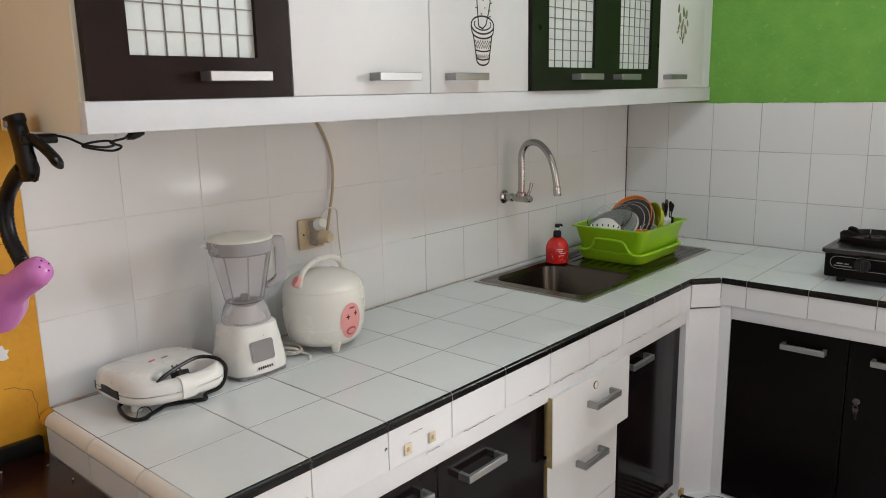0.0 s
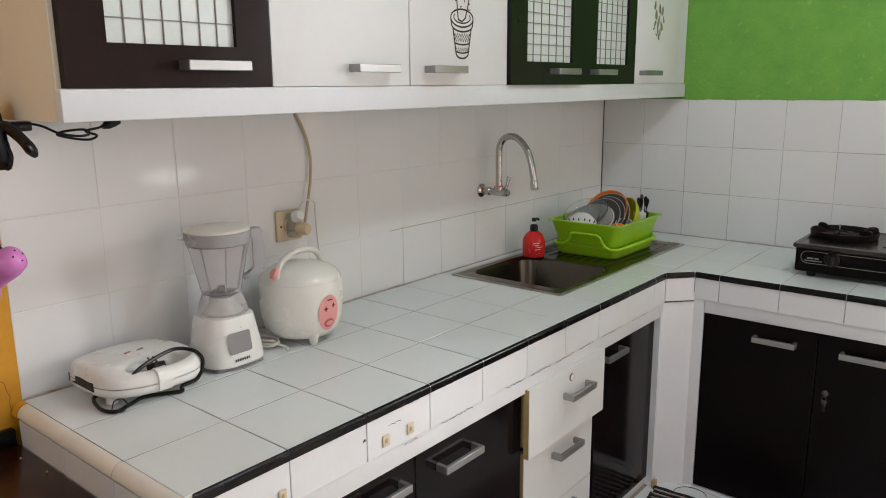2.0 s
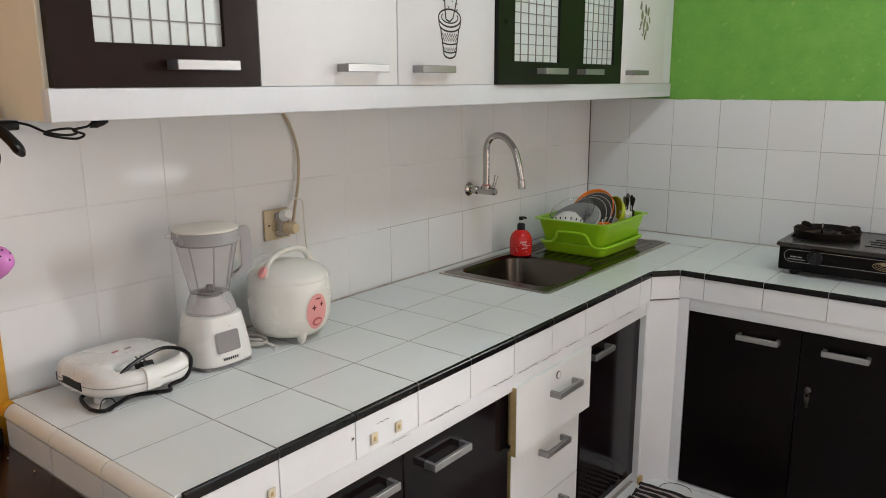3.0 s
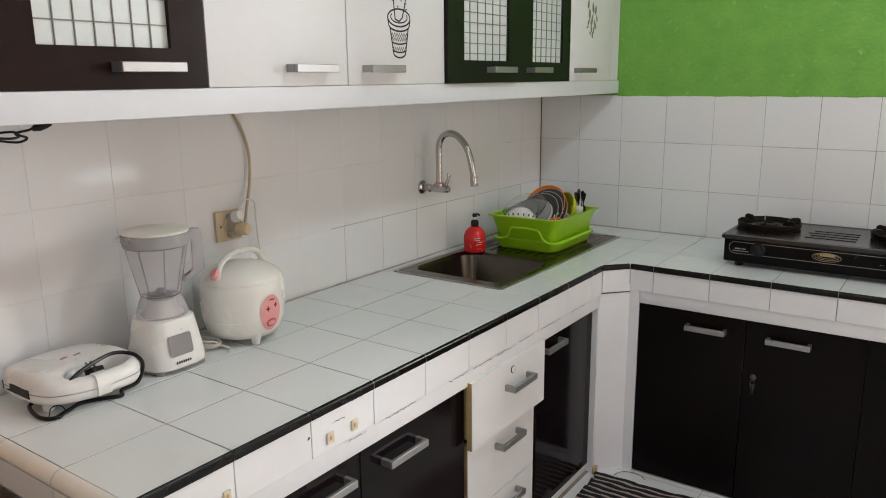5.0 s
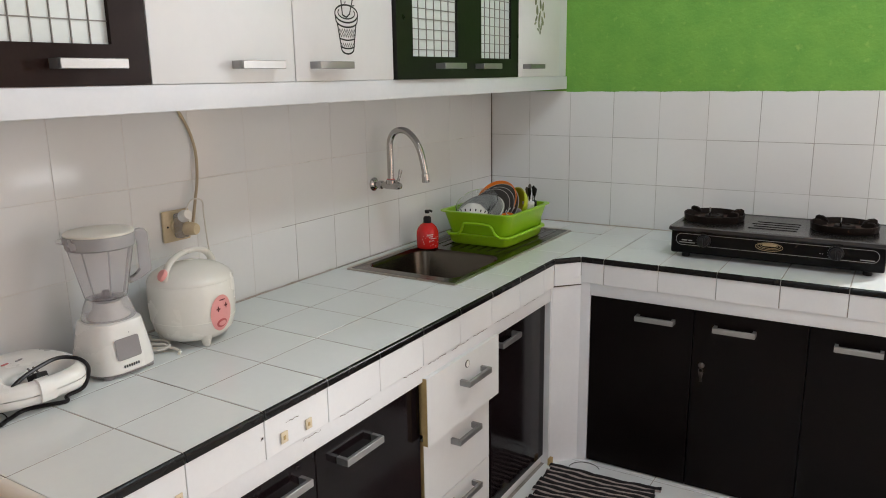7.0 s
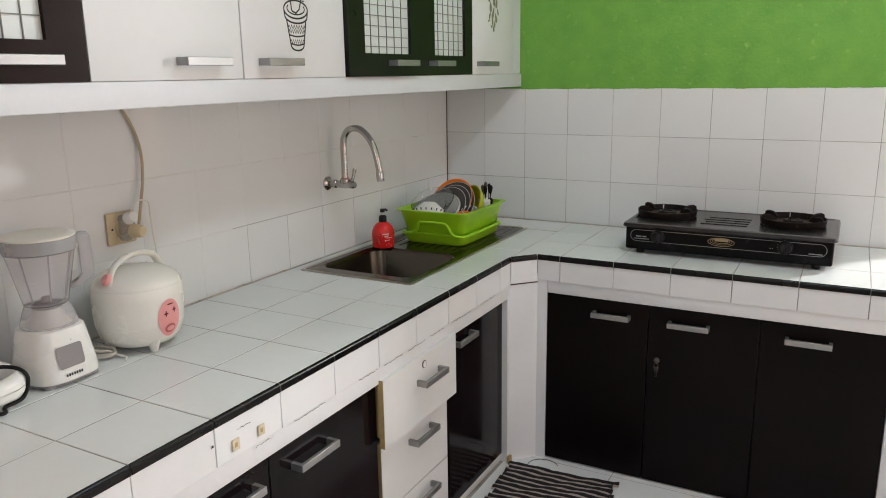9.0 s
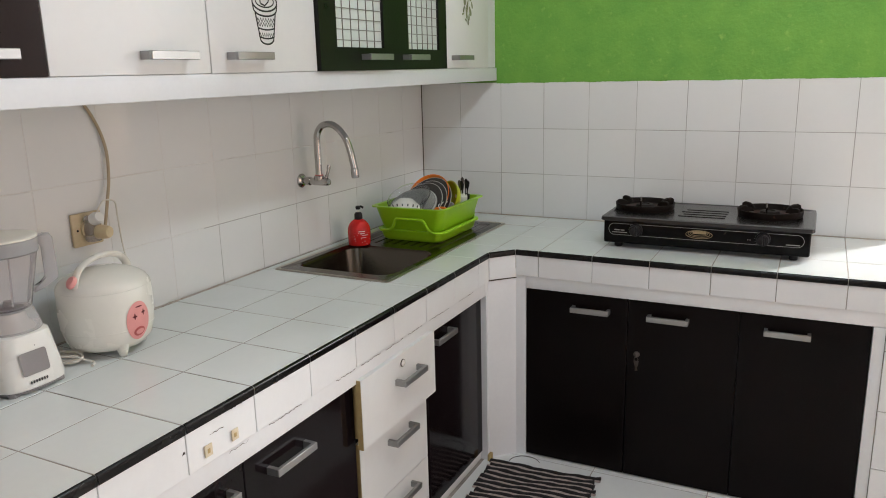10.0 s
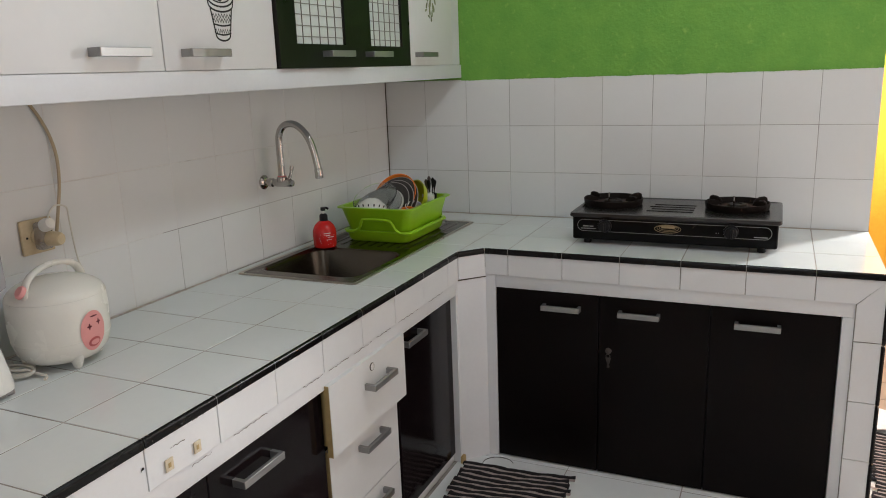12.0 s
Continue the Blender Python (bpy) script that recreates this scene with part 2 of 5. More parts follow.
def lathe(profile, n=40, bm=None, center=(0, 0, 0), sx=1.0, sy=1.0, power=2.0):
    """Turn (radius, z) pairs round z; power over 2 makes the section squarer."""
    bm = bm or bmesh.new()
    rings = []
    for r, z in profile:
        ring = []
        for i in range(n):
            a = 2 * math.pi * i / n
            c, s = math.cos(a), math.sin(a)
            k = (abs(c) ** power + abs(s) ** power) ** (-1 / power)
            ring.append(bm.verts.new((center[0] + r * k * c * sx, center[1] + r * k * s * sy, center[2] + z)))
        rings.append(ring)
    for a, b in zip(rings, rings[1:]):
        for i in range(n):
            bm.faces.new((a[i], a[(i + 1) % n], b[(i + 1) % n], b[i]))
    if profile[0][0] > 1e-4:
        bm.faces.new(list(reversed(rings[0])))
    if profile[-1][0] > 1e-4:
        bm.faces.new(rings[-1])
    bmesh.ops.remove_doubles(bm, verts=bm.verts, dist=1e-5)
    return bm


def smooth_path(pts, n=8):
    """Catmull-Rom through the points."""
    p = [Vector(q) for q in pts]
    p = [p[0] * 2 - p[1]] + p + [p[-1] * 2 - p[-2]]
    out = []
    for i in range(1, len(p) - 2):
        for k in range(n):
            t = k / n
            a, b, c, d = p[i - 1], p[i], p[i + 1], p[i + 2]
            out.append(0.5 * (2 * b + (c - a) * t + (2 * a - 5 * b + 4 * c - d) * t * t + (3 * b - a - 3 * c + d) * t ** 3))
    out.append(p[-2])
    return out


def tube(pts, r, n=10, bm=None, closed=False, flat=1.0, up=(0, 0, 1)):
    """A round (or flattened) bar along points; r may be a list."""
    bm = bm or bmesh.new()
    pts = [Vector(p) for p in pts]
    rings = []
    m = len(pts)
    last = None
    for i, p in enumerate(pts):
        a = pts[(i - 1) % m] if closed else pts[max(i - 1, 0)]
        b = pts[(i + 1) % m] if closed else pts[min(i + 1, m - 1)]
        d = (b - a).normalized()
        ref = last if last is not None else (Vector(up) if abs(d.dot(Vector(up))) < 0.95 else Vector((1, 0, 0)))
        u = (ref - d * ref.dot(d)).normalized()
        last = u
        v = d.cross(u)
        rr = r[i] if isinstance(r, (list, tuple)) else r
        rings.append([bm.verts.new(p + u * rr * math.cos(2 * math.pi * k / n) * flat + v * rr * math.sin(2 * math.pi * k / n)) for k in range(n)])
    pairs = list(zip(rings, rings[1:])) + ([(rings[-1], rings[0])] if closed else [])
    for a, b in pairs:
        for k in range(n):
            bm.faces.new((a[k], a[(k + 1) % n], b[(k + 1) % n], b[k]))
    if not closed:
        bm.faces.new(list(reversed(rings[0])))
        bm.faces.new(rings[-1])
    return bm


def prism(outline, z0, z1, bm=None, bevel=0.0, seg=2):
    """An upright prism on an outline of (x, y)."""
    bm = bm or bmesh.new()
    lo = [bm.verts.new((x, y, z0)) for x, y in outline]
    hi = [bm.verts.new((x, y, z1)) for x, y in outline]
    k = len(lo)
    fs = [bm.faces.new(list(reversed(lo))), bm.faces.new(hi)]
    for i in range(k):
        fs.append(bm.faces.new((lo[i], lo[(i + 1) % k], hi[(i + 1) % k], hi[i])))
    if bevel:
        bmesh.ops.bevel(bm, geom=list({e for f in fs[:2] for e in f.edges}), offset=bevel, segments=seg, affect="EDGES")
    return bm


def rounded(x0, x1, y0, y1, r, n=6):
    """A rectangle's outline with round corners."""
    out = []
    for cx, cy, a0 in ((x1 - r, y1 - r, 0), (x0 + r, y1 - r, 90), (x0 + r, y0 + r, 180), (x1 - r, y0 + r, 270)):
        for i in range(n + 1):
            a = radians(a0 + 90 * i / n)
            out.append((cx + r * math.cos(a), cy + r * math.sin(a)))
    return out


def loft(loops, cap0=True, cap1=True, bm=None):
    """Skin over loops of equal count."""
    bm = bm or bmesh.new()
    rings = [[bm.verts.new(p) for p in lp] for lp in loops]
    k = len(rings[0])
    for a, b in zip(rings, rings[1:]):
        for i in range(k):
            bm.faces.new((a[i], a[(i + 1) % k], b[(i + 1) % k], b[i]))
    if cap0:
        bm.faces.new(list(reversed(rings[0])))
    if cap1:
        bm.faces.new(rings[-1])
    return bm


def moved(bm, m):
    bmesh.ops.transform(bm, matrix=m, verts=bm.verts)
    return bm


# ---- measures of the place ----
PITCH = 0.2025      # wall, counter and apron tiles
TOP = 0.837         # counter top
FRONT = -0.6465      # front face of the run along the back wall
SIDE = -0.6345       # front face of the run along the stove wall
ROW = [TOP, 1.032, 1.2345, 1.437]   # tile courses
END = -2.018        # where the stove wall ends
LEFT = -2.645       # where the back wall's tiles end
CEIL = 2.9


# ---- large structure ----
structure("ground", box(-9, 9, -9, 9, -0.3, -0.12), M["grout"], "bare ground below the house")
floor_ob = structure("floor", box(-4.8, 1.42, -4.2, 0.12, -0.12, -0.0008), M["grout"], "white tiled kitchen floor with thin grey joints")
structure("ceiling", box(-4.92, 1.42, -4.32, 0.12, CEIL, CEIL + 0.1), M["ceiling"], "white painted ceiling")
wall_north = structure("wall_north", box(LEFT, 0.12, 0.0009, 0.12, 0.0, CEIL), M["grout_white"], "back wall tiled white above the worktop")
structure("wall_north_yellow", box(-4.8, LEFT - 0.0005, -0.002, 0.12, 0.0, CEIL), M["yellow_paint"], "orange-yellow painted plaster wall with cracks")
wall_east = structure("wall_east", box(0.0009, 0.118, END, 0.0012, 0.0, ROW[3] - 0.001), M["grout_mix"], "stove wall tiled white up to shoulder height")
gw = box(0.0, 0.118, END, 0.0012, ROW[3], CEIL - 0.001)
structure("wall_east_green", gw, M["green_paint"], "bright green rough painted plaster above the tiles")
structure("wall_passage_return", box(0.1185, 1.3, END, END + 0.12, 0.0, CEIL - 0.001), M["beige_paint"], "beige wall beside the passage")
structure("wall_passage_low", box(1.3, 1.42, -3.2, -1.9, 0.0, 1.53), M["yellow_paint"], "yellow painted passage wall in daylight")
structure("wall_passage_high", box(1.301, 1.42, -3.2, -1.9, 1.5305, CEIL - 0.001), M["beige_paint"], "beige upper part of the passage wall")


def wall_with_opening(name, x0, x1, y0, y1, wx0, wx1, wz0, wz1, material, label):
    bm = box(x0, wx0, y0, y1, 0, CEIL - 0.001)
    box(wx1, x1, y0, y1, 0, CEIL - 0.001, bm=bm)
    box(wx0, wx1, y0, y1, 0, wz0, bm=bm)
    box(wx0, wx1, y0, y1, wz1, CEIL - 0.001, bm=bm)
    structure(name, bm, material, label)


# unseen wall; the wide opening is made up for the warm fill
wall_with_opening("wall_south", -4.8, -0.06, -4.32, -4.2, -2.8, -0.8, 0.38, 2.32, M["white_paint"], "unseen white wall with a wide opening for the added fill light")
# unseen wall piece; its slot is made up for the glint lamp
wall_with_opening("wall_south_low_window", -0.06, 0.6, -4.32, -4.2, -0.03, 0.49, 0.725, 0.815, M["white_paint"], "unseen white wall with a narrow slot for the added glint light")
wall_with_opening("wall_passage_south", 0.6, 1.42, -3.02, -2.9, 0.92, 1.26, 1.35, 2.35, M["white_paint"], "white passage wall with a narrow window opening")
structure("wall_passage_west", box(0.6, 0.72, -4.32, -3.021, 0, CEIL - 0.001), M["white_paint"], "short white wall by the passage")
# unseen west wall, white to bounce light; its opening is made up
bm = box(-4.92, -4.801, -0.8, 0.12, 0, CEIL - 0.001)
box(-4.92, -4.801, -4.32, -2.0, 0, CEIL - 0.001, bm=bm)
box(-4.92, -4.801, -2.0, -0.8, 0, 1.45, bm=bm)
box(-4.92, -4.801, -2.0, -0.8, 2.35, CEIL - 0.001, bm=bm)
structure("wall_west", bm, M["white_paint"], "unseen white wall, added to bounce light, with an opening for the side fill")


# ---- tiles ----
TILE_MESHES = {}


def tile_mesh(w, h, t, material, name):
    key = (round(w, 4), round(h, 4), t, material.name)
    if key not in TILE_MESHES:
        c = 0.0011
        bm = loft([[(x * (w / 2 - i), y * (h / 2 - i), z) for x, y in ((-1, -1), (1, -1), (1, 1), (-1, 1))]
                   for i, z in ((0, 0), (0, t - c), (c * 0.3, t - c * 0.3), (c, t))], cap0=False)
        me = bpy.data.meshes.new(name)
        bm.to_mesh(me)
        bm.free()
        me.materials.append(material)
        TILE_MESHES[key] = me
    return TILE_MESHES[key]


rng = random.Random(7)


def lay(name, m, w, h, material, parent, t=0.006, gap=0.0024, jitter=1.0):
    """One tile, centred at m, its face looking along m's z at height 0."""
    ob = new(name, tile_mesh(w - gap, h - gap, t, material, name))
    ob.parent = parent
    wob = pose(rng.uniform(-1, 1) * 0.0004 * jitter, rng.uniform(-1, 1) * 0.0004 * jitter, -t + rng.uniform(-1, 1) * 0.0003 * jitter,
               rng.uniform(-1, 1) * 0.10 * jitter, rng.uniform(-1, 1) * 0.10 * jitter, rng.uniform(-1, 1) * 0.08 * jitter)
    ob.matrix_local = parent.matrix_world.inverted() @ m @ wob
    return ob


def plate(name, outline, m, material, parent, t=0.006, gap=0.0012):
    """A tile cut to an outline of (x, y), its face along m's z at height 0."""
    c = Vector((sum(p[0] for p in outline), sum(p[1] for p in outline))) / len(outline)
    pts = []
    for p in outline:
        v = Vector(p) - c
        pts.append(c + v * max(0.0, 1 - gap * 1.4 / v.length))
    ob = mesh_object(name, prism(pts, -t, 0, bevel=0.0008, seg=1), material)
    ob.parent = parent
    ob.matrix_local = parent.matrix_world.inverted() @ m
    return ob


# ---- kitchen counter: masonry, tiles, beads ----
counter = thing("kitchen_counter", pose(0, 0, 0), "L-shaped masonry kitchen counter with white tiles and black edge bead", "kitchen counter")
SINK = (-1.21, -0.197, -0.506, -0.046)
HOLE = (-1.195, -0.212, -0.492, -0.060)
bm = bmesh.new()
zb, zt = TOP - 0.075, TOP - 0.0008
box(-2.645, HOLE[0], -0.638, 0.0, zb, zt, bm=bm)
box(HOLE[0], HOLE[1], -0.638, HOLE[2], zb, zt, bm=bm)
box(HOLE[0], HOLE[1], HOLE[3], 0.0, zb, zt, bm=bm)
box(HOLE[1], 0.0, -0.638, 0.0, zb, zt, bm=bm)
box(-0.627, 0.0, END, -0.638, zb, zt, bm=bm)
prism([(-0.627, -0.638), (-0.715, -0.638), (-0.627, -0.718)], zb, zt, bm=bm)
part("slab", bm, M["grout"], counter, "grey cement tile bed", smooth=False)

bm = box(-2.652, -0.735, -0.6415, -0.55, 0.676, zb - 0.0005, 0.003)
part("front_beam", bm, M["white_paint"], counter, "white painted beam with worn edge")
bm = box(-2.652, -2.452, -0.6415, -0.02, 0.0, 0.6755, 0.003)
part("end_wall", bm, M["white_paint"], counter)
bm = prism([(-0.734, -0.50), (-0.734, -0.6410), (-0.716, -0.6415), (-0.632, -0.721), (-0.6275, -0.758), (-0.50, -0.758), (-0.50, -0.50)], 0.0, zb - 0.0005, bevel=0.003)
part("corner_post", bm, M["white_paint"], counter, "white painted corner post")
bm = box(-0.629, -0.55, -1.938, -0.7585, 0.690, zb - 0.0005, 0.003)
part("side_beam", bm, M["white_paint"], counter)
bm = box(-0.629, -0.02, END, -1.905, 0.0, 0.6895, 0.003)
part("end_post", bm, M["white_paint"], counter)
part("plinth_block", box(-0.742, -0.714, -0.655, -0.6425, 0.0, 0.028, 0.002), M["raw_edge"], counter, "small brown wooden block")
part("plinth", box(-2.45, -0.735, -0.612, -0.55, 0.0, 0.036, 0.002), M["tile_floor"], counter, "low white tiled plinth")


def minus(r, h):
    """Rectangle r without rectangle h, as rectangles (x0, x1, y0, y1)."""
    x0, x1, y0, y1 = r
    a0, a1, b0, b1 = h
    if a0 >= x1 or a1 <= x0 or b0 >= y1 or b1 <= y0:
        return [r]
    out = []
    if x0 < a0:
        out.append((x0, a0, y0, y1))
    if x1 > a1:
        out.append((a1, x1, y0, y1))
    m0, m1 = max(x0, a0), min(x1, a1)
    if y0 < b0:
        out.append((m0, m1, y0, b0))
    if y1 > b1:
        out.append((m0, m1, b1, y1))
    return out


def lay_top(r):
    for x0, x1, y0, y1 in minus(r, HOLE):
        if x1 - x0 > 0.012 and y1 - y0 > 0.012:
            lay("tile", pose((x0 + x1) / 2, (y0 + y1) / 2, TOP), x1 - x0, y1 - y0, M["tile_top"], counter, gap=0.003)


BEAD_IN = 0.0072
for k in range(13):
    x1, x0 = -k * PITCH - (0.009 if k == 0 else 0), -(k + 1) * PITCH if k < 12 else -2.6465
    for y1, y0 in ((-0.009, -0.2385), (-0.2385, -0.441), (-0.441, FRONT - 0.004 + BEAD_IN if k > 2 else -0.6435)):
        lay_top((x0, x1, y0, y1))
rows_b = [-0.6435, -0.81] + [-j * PITCH for j in range(5, 10)] + [END]
for y1, y0 in zip(rows_b, rows_b[1:]):
    for x1, x0 in ((-0.009, -0.2025), (-0.2025, -0.405), (-0.405, SIDE - 0.004 + BEAD_IN)):
        lay_top((x0, x1, y0, y1))
plate("tile", [(-0.629, -0.6442), (-0.710, -0.6442), (-0.629, -0.7165)], pose(0, 0, TOP), M["tile_top"], counter)

# apron tiles along the front
face_a = lambda x, z, y=FRONT: pose(x, y, z, 90, 0, 0)
face_b = lambda y, z, x=SIDE: pose(x, y, z, 90, 0, -90)
AP1, AP0 = 0.8165, 0.7265
xs = [-0.718] + [-j * PITCH for j in range(4, 14)] + [-2.664]
for x1, x0 in zip(xs, xs[1:]):
    lay("apron_tile", face_a((x0 + x1) / 2, (AP0 + AP1) / 2), x1 - x0, AP1 - AP0, M["tile_apron"], counter, gap=0.0021, jitter=2)
ys = [-0.721] + [-j * PITCH for j in range(4, 10)]
for y1, y0 in zip(ys, ys[1:]):
    lay("apron_tile", face_b((y0 + y1) / 2, 0.7775), y1 - y0, 0.818 - 0.737, M["tile_apron"], counter, gap=0.0021, jitter=2)
# chamfer at the inner corner
ca, cb = Vector((-0.718, FRONT)), Vector((SIDE, -0.721))
ang = math.degrees(math.atan2(cb.y - ca.y, cb.x - ca.x))
mid = (ca + cb) / 2
lay("apron_tile", pose(mid.x, mid.y, 0.7745, 90, 0, ang), (cb - ca).length, 0.818 - 0.731, M["tile_apron"], counter)
dark = box(-0.058, 0.058, -0.0016, 0.004, -0.0014, 0.0014)
part("joint_line", moved(dark, pose(mid.x, mid.y, 0.7293, 0, 0, ang)), M["soot"], counter, "dark open joint under the corner tile")
part("joint_bed", box(-0.6300, -0.6286, -1.938, -0.722, 0.7375, 0.817), M["grout"], counter, "grey joints of the edge tiles")
part("joint_bed", box(-0.6300, -0.6286, END + 0.001, -1.9385, 0.004, 0.812), M["grout"], counter, "grey joints of the edge tiles")
part("joint_bed", box(-2.645, -0.722, -0.6424, -0.6410, 0.7270, 0.8155), M["grout_light"], counter, "pale joints of the edge tiles")
# mitred end of the stove run; local x runs towards -y
plate("apron_tile", [(-0.098, 0.0405), (0.1, 0.0405), (0.020, -0.0405), (-0.098, -0.0405)], face_b(-1.9215, 0.7775), M["tile_apron"], counter)
plate("post_tile", [(-0.039, -0.115), (0.039, -0.115), (0.039, 0.087), (-0.039, 0.006)], face_b(-1.979, 0.7305), M["tile_apron"], counter)
for z1, z0 in ((0.6145, 0.4145), (0.4145, 0.2145), (0.2145, 0.012)):
    lay("post_tile", face_b(-1.979, (z0 + z1) / 2), 0.078, z1 - z0, M["tile_apron"], counter)


def bead_piece(a, b, r=0.0078, drop=0.0195):
    """A quarter-round edge strip from a to b, bulging to the left of the way and up."""
    a, b = Vector(a), Vector(b)
    d = (b - a).normalized()
    out = Vector((d.y, -d.x, 0))
    a, b = a + d * 0.0012, b - d * 0.0012
    sec = [(-r, 0.0005)] + [(-r + r * math.sin(radians(i * 15)), -r + r * math.cos(radians(i * 15)) + 0.0005) for i in range(1, 7)] + [(0, -drop), (-r, -drop)]
    bm = loft([[p + out * u + Vector((0, 0, w)) for u, w in sec] for p in (a, b)])
    return bm


bead_y, bead_x = FRONT - 0.0035, SIDE - 0.0042
xs = [-0.7195] + [-j * PITCH for j in range(4, 14)]
for x1, x0 in zip(xs, xs[1:]):
    part("edge_bead", bead_piece((x0, bead_y, TOP), (x1, bead_y, TOP)), M["bead"], counter)
for x in xs:
    part("bead_joint", bead_piece((x - 0.0012, bead_y - 0.0004, TOP + 0.0003), (x + 0.0012, bead_y - 0.0004, TOP + 0.0003)), M["grout_light"], counter)
part("edge_bead", bead_piece((-0.7195, bead_y, TOP), (bead_x, -0.721, TOP)), M["bead"], counter)
ys = [-0.721] + [-j * PITCH for j in range(4, 10)] + [END]
for y1, y0 in zip(ys, ys[1:]):
    part("edge_bead", bead_piece((bead_x, y1, TOP), (bead_x, y0, TOP)), M["bead"], counter)
for y in ys[:-1]:
    part("bead_joint", bead_piece((bead_x - 0.0004, y + 0.0014, TOP + 0.0003), (bead_x - 0.0004, y - 0.0014, TOP + 0.0003)), M["grout_light"], counter)
for z1, z0 in ((0.812, 0.61), (0.608, 0.41), (0.408, 0.21), (0.208, 0.002)):
    part("edge_bead", moved(box(-0.012, 0.010, -0.012, 0.0, z0, z1, 0.006, 3), Matrix.Translation((SIDE + 0.008, END + 0.001, 0))), M["bead"], counter)
# cream bullnose at the free end
part("paint_smear", bead_piece((-2.6715, -0.004, TOP + 0.0006), (-2.6715, -0.030, TOP + 0.0006), 0.0245, 0.026), M["yellow_paint"], counter, "yellow wall paint smeared over the tile end")
ys = [-0.032, -0.2385, -0.441, FRONT - 0.004]
for y1, y0 in zip(ys, ys[1:]):
    part("bullnose_tile", bead_piece((-2.671, y1, TOP), (-2.671, y0, TOP), 0.0235, 0.0235), M["bullnose"], counter, "cream rounded edge tile")
    lay("apron_tile", pose(-2.6685, (y0 + y1) / 2, 0.7635, 90, 0, -90), y1 - y0, 0.089, M["tile_apron"], counter)


# ---- two worn square patches and chips on the apron ----
M["patch"] = mat("old_adhesive_patch", (0.70, 0.62, 0.48), 0.7, dark=(0.54, 0.44, 0.28), scale=60)
for x, w, z in ((-2.173, 0.021, 0.757), (-2.095, 0.020, 0.756), (-2.452, 0.017, 0.755)):
    p = part("adhesive_patch", box(x - w / 2, x + w / 2, FRONT - 0.0035, FRONT - 0.0005, z - w * 0.62, z + w * 0.62, 0.001), M["patch"], counter, "yellowed square adhesive pad")
    part("pad_core", box(x - w * 0.2, x + w * 0.16, FRONT - 0.0042, FRONT - 0.0035, z - w * 0.25, z + w * 0.22, 0.0004), M["raw_edge"], p)


def chip(x0, x1, z, seed, size=0.0012):
    """A ragged dark line where glaze and grout have broken away."""
    r = random.Random(seed)
    n = max(4, int(abs(x1 - x0) / 0.006))
    pts = [(x0 + (x1 - x0) * i / n, z + r.uniform(-1, 1) * 0.002) for i in range(n + 1)]
    bm = bmesh.new()
    up = [bm.verts.new((x, FRONT - 0.0008, zz + size * r.uniform(0.1, 1))) for x, zz in pts]
    lo = [bm.verts.new((x, FRONT - 0.0008, zz - size * r.uniform(0.1, 1))) for x, zz in pts]
    for i in range(n):
        bm.faces.new((up[i], up[i + 1], lo[i + 1], lo[i]))
    bmesh.ops.solidify(bm, geom=bm.faces[:], thickness=0.0006)
    part("chip", bm, M["soot"], counter, smooth=False)


for i, (x0, x1, z) in enumerate(((-1.985, -1.865, 0.7255), (-2.115, -2.055, 0.7225), (-1.72, -1.63, 0.7262), (-1.60, -1.50, 0.7250), (-1.47, -1.37, 0.7240), (-1.20, -1.06, 0.7262),
                                 (-1.34, -1.25, 0.7258), (-2.165, -2.125, 0.788), (-1.75, -1.66, 0.8172), (-0.98, -0.86, 0.7264), (-1.99, -1.94, 0.8168), (-2.16, -2.06, 0.8170))):
    chip(x0, x1, z, i)
chip(-2.240, -2.233, 0.781, 31, 0.005)


# ---- handles ----
def bow_handle(parent, m, label="brushed metal bow handle", length=0.14, out=0.036, tall=0.019, thick=0.011):
    bm = box(-length / 2, length / 2, -out, -out + thick, -tall / 2, tall / 2, 0.0012, 1)
    for s in (-1, 1):
        x = s * (length / 2 - thick / 2)
        box(x - thick / 2, x + thick / 2, -out + thick - 0.0005, 0.0, -tall / 2 + 0.0005, tall / 2 - 0.0005, bm=bm)
    ob = part("handle", bm, M["steel"], parent, label)
    ob.matrix_local = m
    return ob


# ---- base cabinets under the back-wall run ----
def slab_door(name, parent, x0, x1, z0, z1, y, material, thick=0.018, label=""):
    """A door leaf in its cabinet's coordinates, front face at y."""
    return part(name, box(x0 + 0.0015, x1 - 0.0015, y, y + thick, z0, z1, 0.0015, 1), material, parent, label)


DY = -0.620
cab = thing("base_cabinet", pose(-2.05, 0, 0), "low built-in cabinet with two glossy black doors under the counter", "cabinet", "base cabinets")
# solid black body stands for the shade in the gaps round the doors
part("body", box(-0.398, 0.438, DY + 0.019, -0.03, 0.037, 0.674), M["black_plastic"], cab)
d = slab_door("door", cab, -0.40, 0.0, 0.038, 0.674, DY, M["black_door"], label="glossy black door")
bow_handle(d, pose(-0.118, DY, 0.613))
d = slab_door("door", cab, 0.0, 0.445, 0.038, 0.674, DY, M["black_door"], label="glossy black door")
bow_handle(d, pose(0.150, DY, 0.600), length=0.15)

cab = thing("base_cabinet", pose(-1.175, 0, 0), "narrow built-in cabinet with one glossy black door beside the drawers", "cabinet", "base cabinets")
# black block again for the shaded gaps at the door's edges
part("body", box(0.0, 0.438, DY + 0.019, -0.55, 0.037, 0.674), M["black_plastic"], cab)
d = slab_door("door", cab, 0.0, 0.440, 0.038, 0.674, DY, M["black_door"], label="glossy black door")
bow_handle(d, pose(0.095, DY, 0.633))

